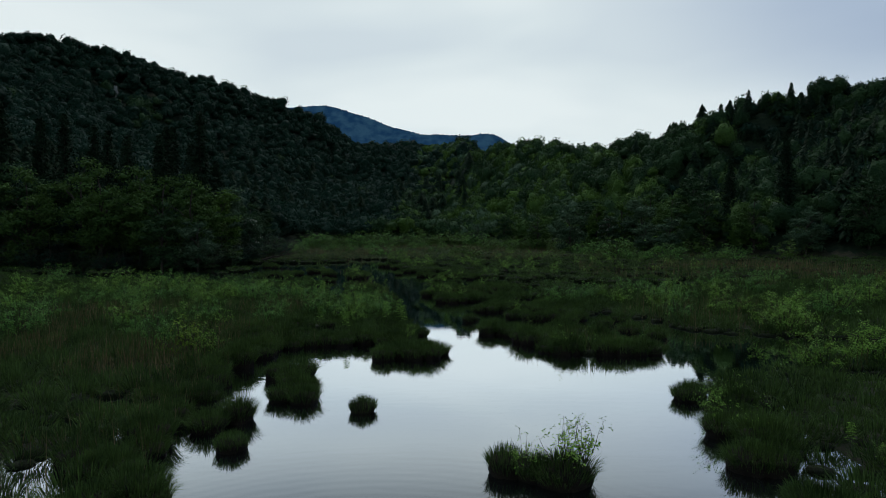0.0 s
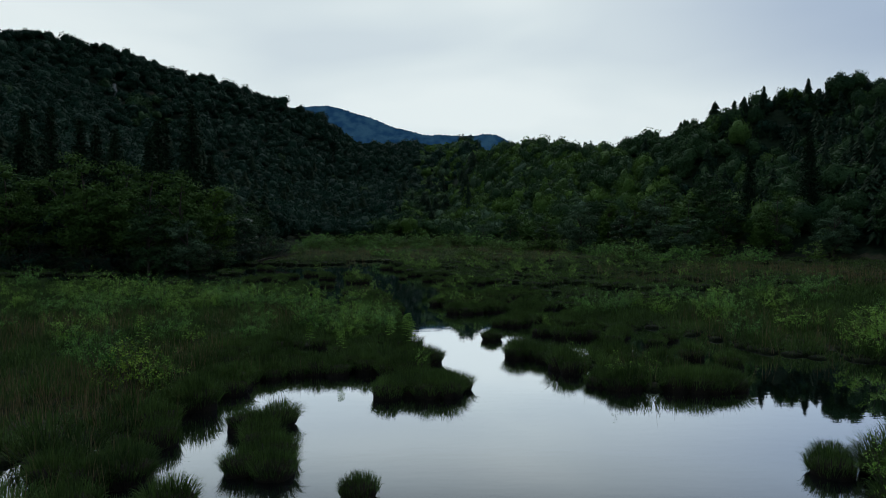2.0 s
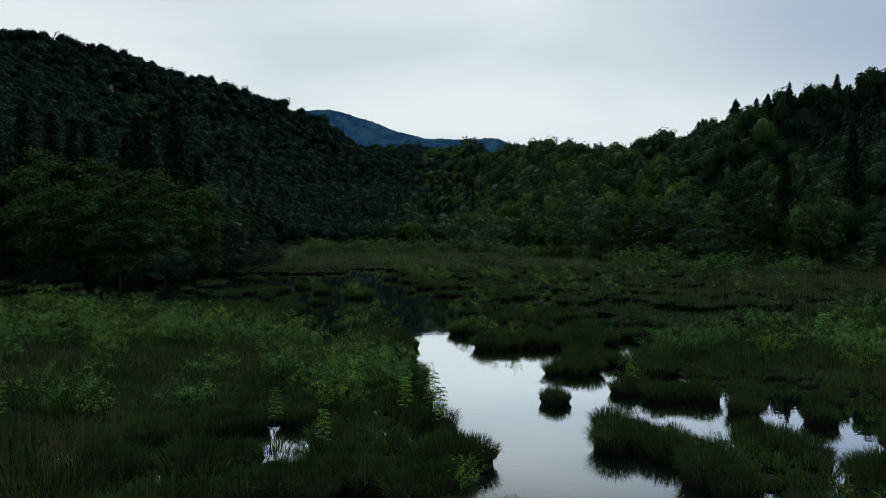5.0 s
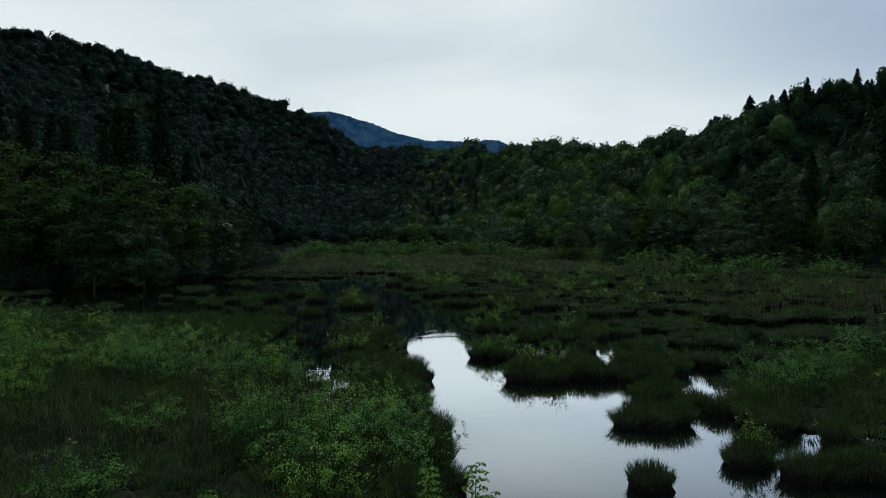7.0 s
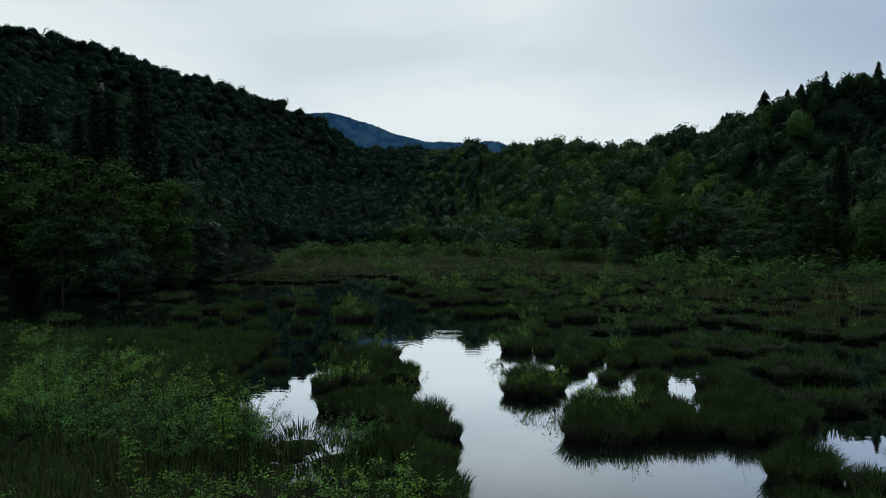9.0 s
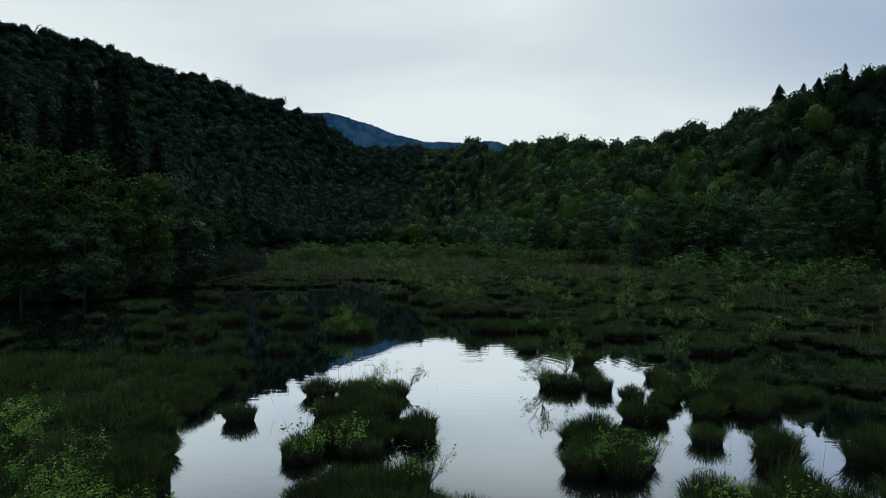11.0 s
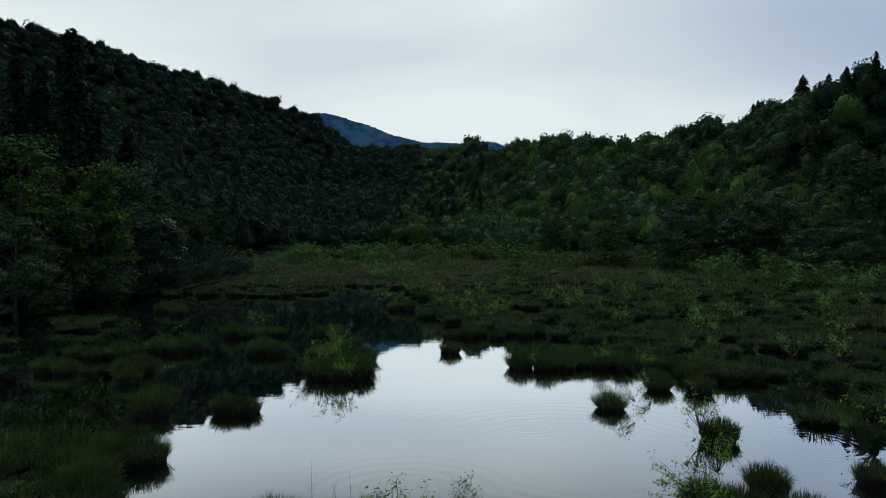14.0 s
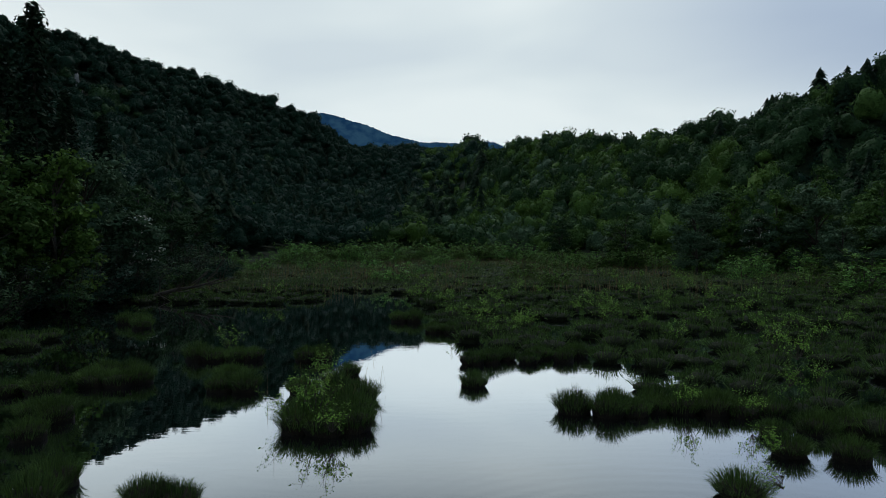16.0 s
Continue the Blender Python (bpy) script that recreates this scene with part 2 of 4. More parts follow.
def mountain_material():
    """A far wooded mountain; haze from kilometres of air is painted as blue glow."""
    m, n, l = material("hazy_glow_mountain")
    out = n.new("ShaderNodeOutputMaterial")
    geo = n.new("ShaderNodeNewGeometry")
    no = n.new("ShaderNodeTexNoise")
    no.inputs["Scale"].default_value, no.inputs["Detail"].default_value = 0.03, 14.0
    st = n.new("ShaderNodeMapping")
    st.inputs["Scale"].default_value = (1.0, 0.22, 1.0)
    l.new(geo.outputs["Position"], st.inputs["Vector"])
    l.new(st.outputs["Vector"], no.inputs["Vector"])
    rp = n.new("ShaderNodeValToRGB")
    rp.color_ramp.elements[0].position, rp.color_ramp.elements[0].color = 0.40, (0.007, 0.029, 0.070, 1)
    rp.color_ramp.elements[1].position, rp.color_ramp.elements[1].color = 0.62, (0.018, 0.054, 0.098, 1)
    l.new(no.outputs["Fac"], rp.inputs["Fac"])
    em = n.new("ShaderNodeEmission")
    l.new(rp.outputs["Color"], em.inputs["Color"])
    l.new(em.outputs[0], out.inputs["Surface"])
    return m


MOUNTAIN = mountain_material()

# ---- mesh helpers ----


def mesh_of(name, verts, tris, mats, index=None, smooth_faces=False):
    """One mesh from arrays of corners and triangles."""
    verts, tris = np.asarray(verts, np.float32), np.asarray(tris, np.int32)
    me = bpy.data.meshes.new(name)
    me.vertices.add(len(verts))
    me.vertices.foreach_set("co", verts.ravel())
    me.loops.add(tris.size)
    me.loops.foreach_set("vertex_index", tris.ravel())
    me.polygons.add(len(tris))
    me.polygons.foreach_set("loop_start", np.arange(0, tris.size, 3, dtype=np.int32))
    me.polygons.foreach_set("loop_total", np.full(len(tris), 3, np.int32))
    for m in mats:
        me.materials.append(m)
    if index is not None:
        me.polygons.foreach_set("material_index", np.asarray(index, np.int32))
    if smooth_faces:
        me.polygons.foreach_set("use_smooth", np.ones(len(tris), bool))
    me.update()
    me.validate()
    return me


def join(pieces):
    """Corners and triangles of several (verts, tris) put together."""
    vs, ts, k = [], [], 0
    for v, t in pieces:
        vs.append(v)
        ts.append(t + k)
        k += len(v)
    return np.concatenate(vs), np.concatenate(ts)


def part(name, data, parent, label=""):
    ob = new(name, data)
    ob.parent = parent
    if label:
        ob["label"] = label
    return ob


def unit(v):
    return v / np.maximum(np.linalg.norm(v, axis=-1, keepdims=True), 1e-9)


def blades(rng, base, lean, length, width, droop):
    """Curved blades of grass: each a tapered strip of three triangles."""
    n = len(base)
    up = np.array([0, 0, 1.0])
    side = unit(np.cross(lean, rng.normal(size=(n, 3)) * 0.4 + up)) * width[:, None]
    mid = base + lean * length[:, None] * 0.55 + up * 0.0
    tip = base + lean * length[:, None] * 0.95 + np.stack([lean[:, 0], lean[:, 1], -np.ones(n)], 1) * (droop * length)[:, None]
    v = np.stack([base - side, base + side, mid - side * 0.8, mid + side * 0.8, tip], 1).reshape(-1, 3)
    k = np.arange(n)[:, None] * 5
    t = np.concatenate([k + [0, 1, 3], k + [0, 3, 2], k + [2, 3, 4]])
    return v, t


def leaves(rng, place, normal, size, slim=0.5):
    """Folded leaves: two triangles each."""
    n = len(place)
    nr = unit(normal + rng.normal(size=(n, 3)) * 0.6)
    al = unit(np.cross(nr, rng.normal(size=(n, 3))))
    ac = np.cross(nr, al)
    s = size[:, None]
    v = np.stack([place - al * s, place + ac * s * slim + nr * s * 0.15, place + al * s, place - ac * s * slim + nr * s * 0.15], 1).reshape(-1, 3)
    k = np.arange(n)[:, None] * 4
    return v, np.concatenate([k + [0, 1, 2], k + [0, 2, 3]])


def tube(points, radii, sides=6):
    """A tapered limb along points."""
    points, radii = np.asarray(points, float), np.asarray(radii, float)
    d = unit(np.gradient(points, axis=0))
    a = unit(np.cross(d, np.array([0.31, 0.87, 0.13])))
    b = np.cross(d, a)
    ang = np.linspace(0, 2 * np.pi, sides, endpoint=False)
    ring = a[:, None] * np.cos(ang)[None, :, None] + b[:, None] * np.sin(ang)[None, :, None]
    v = (points[:, None] + ring * radii[:, None, None]).reshape(-1, 3)
    t = []
    for i in range(len(points) - 1):
        for j in range(sides):
            p, q = i * sides + j, i * sides + (j + 1) % sides
            t += [(p, q, q + sides), (p, q + sides, p + sides)]
    return v, np.array(t)


OCTA_V = np.array([[1, 0, 0], [-1, 0, 0], [0, 1, 0], [0, -1, 0], [0, 0, 1], [0, 0, -1.0]])
OCTA_T = np.array([[0, 2, 4], [2, 1, 4], [1, 3, 4], [3, 0, 4], [2, 0, 5], [1, 2, 5], [3, 1, 5], [0, 3, 5]])



def finer(v, t):
    """Each triangle of a ball cut in four."""
    v, out, mids = list(v), [], {}

    def middle(p, q):
        k = (min(p, q), max(p, q))
        if k not in mids:
            mids[k] = len(v)
            v.append(unit((v[p] + v[q]) / 2))
        return mids[k]

    for p, q, r in t:
        x, y, z = middle(p, q), middle(q, r), middle(r, p)
        out += [(p, x, z), (x, q, y), (z, y, r), (x, y, z)]
    return np.array(v), np.array(out)


BALL_V, BALL_T = finer(*finer(OCTA_V, OCTA_T))


def ball(rng, n, low=-0.3):
    d = unit(rng.normal(size=(n * 3, 3)))
    return d[d[:, 2] > low][:n]


# ---- the lie of the land ----
def smooth(a):
    a = np.clip(a, 0, 1)
    return a * a * (3 - 2 * a)


def relief(x, y, s, seed):
    """A cheap rolling noise of waves."""
    r = np.random.default_rng(seed)
    z = 0
    for i in range(6):
        a, p, f = r.uniform(0, 6.28), r.uniform(0, 6.28), r.uniform(0.7, 1.8)
        z = z + np.sin((x * np.cos(a) + y * np.sin(a)) * f / s + p) / 6
    return z


L_Y = [0, 120, 220, 370, 400, 430, 470, 520, 560, 620, 680, 730, 800, 900]
L_X = [-420, -360, -320, -262, -246, -224, -203, -178, -162, -132, -112, -94, -70, -60]
L_Z = [80, 110, 119, 113, 121, 122, 118, 119, 114.5, 117, 107, 93, 96, 90]
LB_Y = [0, 60, 85, 100, 200, 300, 500, 800]
LB_X = [-120, -105, -80, -50, -46, -40, -32, -28]
R_Y = [60, 120, 165, 180, 195, 210, 238, 270, 301, 350, 450, 600, 700, 800, 900]
R_X = [190, 150, 120, 88, 80, 75, 61, 54, 50, 38, 18, 20, 20, 20, 20]
R_Z = [62, 52, 40.5, 37.5, 35, 32, 30.5, 34, 40.5, 45.5, 53, 72, 84, 94, 94]
RB_Y = [0, 60, 100, 120, 130, 150, 190, 220, 270, 350, 450, 700, 800]
RB_X = [110, 95, 70, 46, 40, 36, 22, 10, -2, -14, -24, -27, -28]


def hill(x, y):
    xc, zc, xb = np.interp(y, L_Y, L_X), np.interp(y, L_Y, L_Z), np.interp(y, LB_Y, LB_X)
    f = (xb - x) / (xb - xc)
    left = zc * np.where(f < 1, smooth(f * 0.5 + 0.0) * 2 * 0.55 + 0.45 * np.clip(f, 0, 1), 1) - 0.12 * np.maximum(xc - x, 0)
    xc, zc, xb = np.interp(y, R_Y, R_X), np.interp(y, R_Y, R_Z), np.interp(y, RB_Y, RB_X)
    f = (x - xb) / (xc - xb)
    right = zc * np.where(f < 1, smooth(f * 0.5) * 2 * 0.5 + 0.5 * np.clip(f, 0, 1), 1) - 0.12 * np.maximum(x - xc, 0)
    # the valley head: a rounded knoll, and a long ridge behind it
    knoll = 69 * np.exp(-(((x - 17) / 34) ** 2) - ((y - 500) / 80) ** 2)
    knoll = np.where(y > 260, np.maximum(knoll, smooth((y - 300) / 210) * (36 + 8 * relief(x, y, 40, 12))), 0)
    end = smooth((y - 430) / 290) * (91 + 4 * relief(x, y, 45, 12)) * (y > 430)
    z = np.maximum(np.maximum(left, right), np.maximum(knoll, end))
    z = np.maximum(z, 0) * (1 - 0.7 * smooth((y - 900) / 900)) * smooth((y + 260) / 200 + 0.6)
    return z + relief(x, y, 14, 3) * np.clip(z / 12, 0, 1) * 2.5


# solid marsh, as outlines in plan
LEFT_BANK = [(-130, -60), (-5.4, -60), (-5.4, 8), (-5.6, 12.2), (-6.5, 14.6), (-6.9, 17), (-7.2, 20.4), (-7.7, 23.2), (-7.4, 25.6), (-6.6, 27.3), (-3.6, 28.4),
             (-1.6, 27.6), (-0.8, 27.4), (-1.0, 30.2), (-1.6, 31.6), (-2.6, 33.4), (-2.7, 36), (-2.7, 38.3), (-3.6, 40.2), (-3.4, 42.6), (-5.4, 44.0), (-8.5, 44.8), (-10, 47), (-10.9, 50),
             (-11.6, 54.0), (-11.9, 57.5), (-12.5, 59.3), (-13.7, 60.0), (-17, 61), (-26, 62), (-38, 66), (-60, 80), (-130, 80)]
RIGHT_BANK = [(130, -60), (6.4, -60), (6.3, 5), (6.2, 12.5), (6.8, 15.5), (8.4, 19.0), (12, 22.5), (20, 23.5), (40, 22), (130, 20)]
RIGHT_ISLE = [(2.0, 32.4), (1.9, 30.7), (2.8, 30.1), (3.5, 29.1), (3.7, 27.4), (4.1, 26.5), (4.5, 25.7), (5.4, 25.1), (7.4, 25.0), (8.8, 25.4), (8.9, 26.3), (7.4, 27.5), (7.2, 29.2), (6.0, 30.6), (5.2, 31.4), (4.0, 31.8), (3.2, 32.9)]
RIGHT_MID = [(6.2, 37.4), (7.6, 37.0), (10.2, 37.6), (11.2, 35.6), (11.6, 33.2), (12.4, 31.2), (20, 28), (40, 26), (130, 24), (130, 80), (60, 70), (30, 58), (19, 50), (13.5, 47.5), (10.5, 46), (7.5, 44.2), (6.0, 42.6), (5.2, 40.5)]
FAR_MARSH = [(-34, 104), (-26, 101), (-17, 102), (-15, 112), (-11, 112), (-7, 96), (-6, 84), (-3, 79), (0.2, 75.5), (0.3, 70), (3, 68.5), (7, 66), (20, 63), (34, 62), (70, 72), (130, 90), (130, 170), (40, 190), (30, 230), (-50, 230), (-50, 110)]


def inside(poly, x, y):
    p = np.asarray(poly, float)
    res = np.zeros(np.shape(x), bool)
    for (x0, y0), (x1, y1) in zip(p, np.roll(p, -1, 0)):
        c = (y0 > y) != (y1 > y)
        with np.errstate(divide="ignore", invalid="ignore"):
            res ^= c & (x < (x1 - x0) * (y - y0) / (y1 - y0 + 1e-12) + x0)
    return res


# small open pools in the banks: x, y and half widths
POOLS = [(-8.0, 30.5, 1.3, 1.5), (-6.0, 31.2, 1.0, 1.4), (-9.9, 18.3, 1.0, 0.8), (-8.4, 12.8, 1.1, 0.8)]
SOLID = (LEFT_BANK, RIGHT_BANK, RIGHT_ISLE, RIGHT_MID)


def solid(x, y):
    r = np.zeros(np.shape(x), bool)
    for p in SOLID:
        r |= inside(p, x, y)
    for cx, cy, rx, ry in POOLS:
        r &= ((x - cx) / rx) ** 2 + ((y - cy) / ry) ** 2 > 1
    return r


def ground_z(x, y):
    h = hill(x, y)
    firm = solid(x, y)
    for dx, dy in ((1.6, 0), (-1.6, 0), (0, 1.6), (0, -1.6)):
        firm &= solid(x + dx, y + dy)
    dry = firm | (h > 0.3) | (y > 190) | (np.abs(x) > 120)
    return np.where(dry, 0.06 + h, np.where(inside(FAR_MARSH, x, y), -0.05, -0.5))


def axis(lo, f0, f1, hi, step):
    a = np.arange(f0, f1, step)
    n = 26
    g = np.linspace(0, 1, n + 1)[1:] ** 2.2
    return np.concatenate([(f0 - (f0 - lo) * g)[::-1], a, f1 + (hi - f1) * g])


GX, GY = axis(-4500, -130, 130, 4500, 1.3), axis(-4500, -30, 240, 4500, 1.3)
mx, my = np.meshgrid(GX, GY)
mz = ground_z(mx, my)
cols = len(GX)
i, j = np.meshgrid(np.arange(len(GY) - 1), np.arange(cols - 1), indexing="ij")
a = (i * cols + j).ravel()
tris = np.concatenate([np.stack([a, a + 1, a + cols + 1], 1), np.stack([a, a + cols + 1, a + cols], 1)])
ground_mesh = mesh_of("ground", np.stack([mx, my, mz], -1).reshape(-1, 3), tris, [SOIL, FLOOR], (hill(mx, my).ravel()[tris[:, 0]] > 0.5).astype(int))
ground = tagged(new("ground", ground_mesh), "dark peaty marsh ground rising into wooded hillsides", "ground", kind="structure")

wx, wy = np.array([-140, 140.0]), np.array([-70, 215.0])
wv = np.array([[wx[0], wy[0], 0], [wx[1], wy[0], 0], [wx[1], wy[1], 0], [wx[0], wy[1], 0]])
water = tagged(new("water", mesh_of("water", wv, [[0, 1, 2], [0, 2, 3]], [WATER])), "still dark pond water mirroring the cloudy sky", "water", kind="structure")

# the blue mountain far behind the valley
px = np.linspace(-1500, 1500, 600)
crest = np.interp(px, [-1500, -900, -610, -506, -457, -398, -358, -292, -225, -159, -71, 128, 194, 232, 272, 500, 1500], [420, 470, 492, 489, 497, 491, 473, 451, 422, 407, 384, 380, 383, 368, 345, 250, 120])
crest = np.convolve(np.pad(crest, 3, mode="edge"), np.ones(7) / 7, mode="valid")
crest = crest + relief(px, px * 0, 22, 8) * 3 + np.random.default_rng(3).normal(size=600) * 1.6
rows_z = np.linspace(0, 1, 24)
mv = np.stack([np.repeat(px[None], 24, 0), 2500 - 900 * (1 - rows_z[:, None]) + 0 * px[None] + relief(px[None] * 1.0, rows_z[:, None] * 900, 60, 4) * 60, crest[None] * rows_z[:, None]], -1).reshape(-1, 3)
i, j = np.meshgrid(np.arange(23), np.arange(599), indexing="ij")
a = (i * 600 + j).ravel()
mt = np.concatenate([np.stack([a, a + 1, a + 601], 1), np.stack([a, a + 601, a + 600], 1)])
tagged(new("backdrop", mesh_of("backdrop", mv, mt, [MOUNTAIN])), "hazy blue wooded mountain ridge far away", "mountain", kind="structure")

# ---- trees ----


def fine_crown(rng, sprays, leaf, tall):
    """A crown seen from far: a dome of rounded boughs, closed by a darker core, with many small sprays of leaves."""
    n = 12
    c = ball(rng, n, -0.30) * rng.uniform(0.22, 0.78, (n, 1)) * rng.uniform(0.8, 1.15, 3)
    q = rng.uniform(0.20, 0.42, n)

    def reach(d):
        along = d @ c.T
        disc = along ** 2 - (c ** 2).sum(1) + q ** 2
        return np.maximum(np.where(disc > 0, along + np.sqrt(np.maximum(disc, 0)), 0).max(1), 0.42)

    squash = np.array([1, 1, tall])
    core = BALL_V * (reach(BALL_V) * 0.89 * rng.uniform(0.90, 1.07, len(BALL_V)))[:, None] * squash
    d = ball(rng, sprays, -0.45)
    p = d * (reach(d) * (1.09 - 0.20 * rng.random(len(d))))[:, None] * squash
    s = leaf * rng.uniform(0.45, 1.3, (len(d), 1))
    near = c[np.argmin(((p[:, None] - c[None]) ** 2).sum(-1), axis=1)]
    nr = unit(unit(p - near * squash) + rng.normal(size=d.shape) * 0.75 + np.array([0, 0, 0.15]))
    e1 = unit(np.cross(nr, rng.normal(size=d.shape)))
    e2 = np.cross(nr, e1)
    sv = np.stack([p + e1 * s, p - e1 * s * 0.5 + e2 * s * 0.9, p - e1 * s * 0.5 - e2 * s * 0.9 - nr * s * 0.4], 1).reshape(-1, 3)
    return join([(core, BALL_T), (sv, np.arange(len(sv)).reshape(-1, 3))])


def spruce_crown(rng, whorls, arms, width=0.2):
    """A conifer 1 m tall: drooping whorls of ragged boughs."""
    v, t, k = [], [], 0
    whim = rng.uniform(0, 6)
    for w in range(whorls):
        h = 0.06 + 0.92 * w / whorls
        r = width * (1 - h) ** 0.75 * rng.uniform(0.7, 1.2) + 0.015
        for a in range(arms):
            an = (a + rng.uniform(-0.4, 0.4)) / arms * 6.283 + w * 1.7
            hh = np.clip(h + rng.uniform(-0.6, 0.6) / whorls * 2, 0.03, 0.99)
            rr = (width * (1 - hh) ** 0.75 + 0.012) * rng.uniform(0.35, 1.4) * (1 + 0.35 * math.sin(w * 1.9 + whim))
            d, s = np.array([np.cos(an), np.sin(an), 0]), np.array([-np.sin(an), np.cos(an), 0])
            root, tip = np.array([0, 0, hh + 0.02]), d * rr + np.array([0, 0, hh - 0.45 * rr])
            m = d * rr * 0.55 + np.array([0, 0, hh - 0.02])
            v += [root, m + s * rr * 0.17 - np.array([0, 0, 0.12 * rr]), tip, m - s * rr * 0.17 - np.array([0, 0, 0.12 * rr]), m + np.array([0, 0, 0.03])]
            t += [(k, k + 1, k + 4), (k + 1, k + 2, k + 4), (k + 2, k + 3, k + 4), (k + 3, k, k + 4)]
            k += 5
    return np.array(v), np.array(t)


rng = np.random.default_rng(11)
FAR_ROUND = [fine_crown(rng, 330, 0.080, rng.uniform(0.75, 1.0)) for _ in range(12)]
MID_ROUND = [fine_crown(rng, 660, 0.060, rng.uniform(0.78, 1.05)) for _ in range(10)]
FAR_SPRUCE = [spruce_crown(rng, 32, 11, rng.uniform(0.20, 0.34)) for _ in range(6)]


def woods():
    """The wooded hillsides: crowns packed close, in several kinds, too many to count."""
    rng = np.random.default_rng(5)
    spots = []
    for x0, x1, near, grow in ((-420, -30, 4.4, 0.0075), (-30, 190, 3.0, 0.0085)):
        y = 92.0
        while y < 850:
            step = near + grow * y
            xs = np.arange(x0, x1, step * 0.9)
            xs = xs + rng.uniform(-0.45, 0.45, len(xs)) * step
            ys = y + rng.uniform(-0.45, 0.45, len(xs)) * step
            z = hill(xs, ys)
            xl, xr = np.interp(ys, L_Y, L_X), np.interp(ys, R_Y, R_X)
            ok = (z > 1.2) & (xs > xl - 14) & (xs < xr + 14) & (np.abs(xs + ys * 0.05) < ys * 0.86 + 8)
            ok |= (xs < -40) & (xs > -120) & (ys > 94) & (ys < 130) & (np.abs(xs) < ys * 0.95)
            ok |= (ys > 214) & (ys < 300) & (xs > -44) & (xs < 12)
            rim = ok & ((np.abs(xs - xl) < 16) | (np.abs(xs - xr) < 12))
            for dx, dy, dz in ((1.6, 1.2, 5.2), (-1.4, 2.0, 2.4)):
                spots += [(p + dx, q + dy, c - dz, step) for p, q, c in zip(xs[rim], ys[rim], z[rim])]
            spots += [(p, q, c, step) for p, q, c in zip(xs[ok], ys[ok], z[ok])]
            y += step * 0.84
    pieces, index = [], []
    for x, y, z, step in spots:
        kind = rng.random()
        patch = relief(x, y, 30, 21) + relief(x, y, 9, 22) * 0.7
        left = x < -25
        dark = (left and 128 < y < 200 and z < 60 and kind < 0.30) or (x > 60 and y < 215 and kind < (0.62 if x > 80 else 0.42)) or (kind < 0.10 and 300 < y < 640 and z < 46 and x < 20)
        turn = rng.uniform(0, 6.28)
        c, s = np.cos(turn), np.sin(turn)
        rot = np.array([[c, s, 0], [-s, c, 0], [0, 0, 1]])
        if dark:
            v, t = FAR_SPRUCE[rng.integers(len(FAR_SPRUCE))]
            h = rng.uniform(3.6, 8.6) if x > 60 else rng.uniform(11, 17)
            w = h * rng.uniform(0.8, 1.25)
            v = (v @ rot) * (w, w, h) + (x, y, z)
            m = 4
        else:
            v, t = (MID_ROUND if y < 215 and x > -75 else FAR_ROUND)[rng.integers(10)]
            r = step * rng.choice([0.56, 0.70, 0.84, 1.06]) * rng.uniform(0.88, 1.1)
            if x > 0:
                r *= rng.uniform(0.90, 1.12)
                v = (v @ rot) * (r, r, r * rng.uniform(1.0, 1.5)) + (x, y, z + rng.uniform(1.0, 3.6))
            else:
                v = (v @ rot) * (r, r, r * rng.uniform(0.85, 1.25)) + (x, y, z + rng.uniform(3.4, 6.6))
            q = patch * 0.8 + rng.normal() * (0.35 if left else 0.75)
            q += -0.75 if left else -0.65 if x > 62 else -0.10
            # leaves here carry painted shade and haze: left slope and valley head
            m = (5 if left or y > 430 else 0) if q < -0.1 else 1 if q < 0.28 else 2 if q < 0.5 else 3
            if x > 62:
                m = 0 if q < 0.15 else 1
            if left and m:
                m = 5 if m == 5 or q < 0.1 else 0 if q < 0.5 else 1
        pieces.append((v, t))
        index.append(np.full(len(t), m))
        if dark:
            v, t = FAR_ROUND[rng.integers(10)]
            pieces.append((v * step * 0.75 + (x + 1.0, y + 1.5, z + 2.6), t))
            index.append(np.full(len(t), 5))
    v, t = join(pieces)
    return mesh_of("woods", v, t, [OAK, BEECH, ASH, LIME, SPRUCE, SHADED_HAZY], np.concatenate(index)), len(spots)


woods_mesh, woods_count = woods()
tagged(new("hillside_woods", woods_mesh), "dense dark green mixed woodland covering the valley sides", "woods", kind="stuff")

# ---- sedge tussocks ----


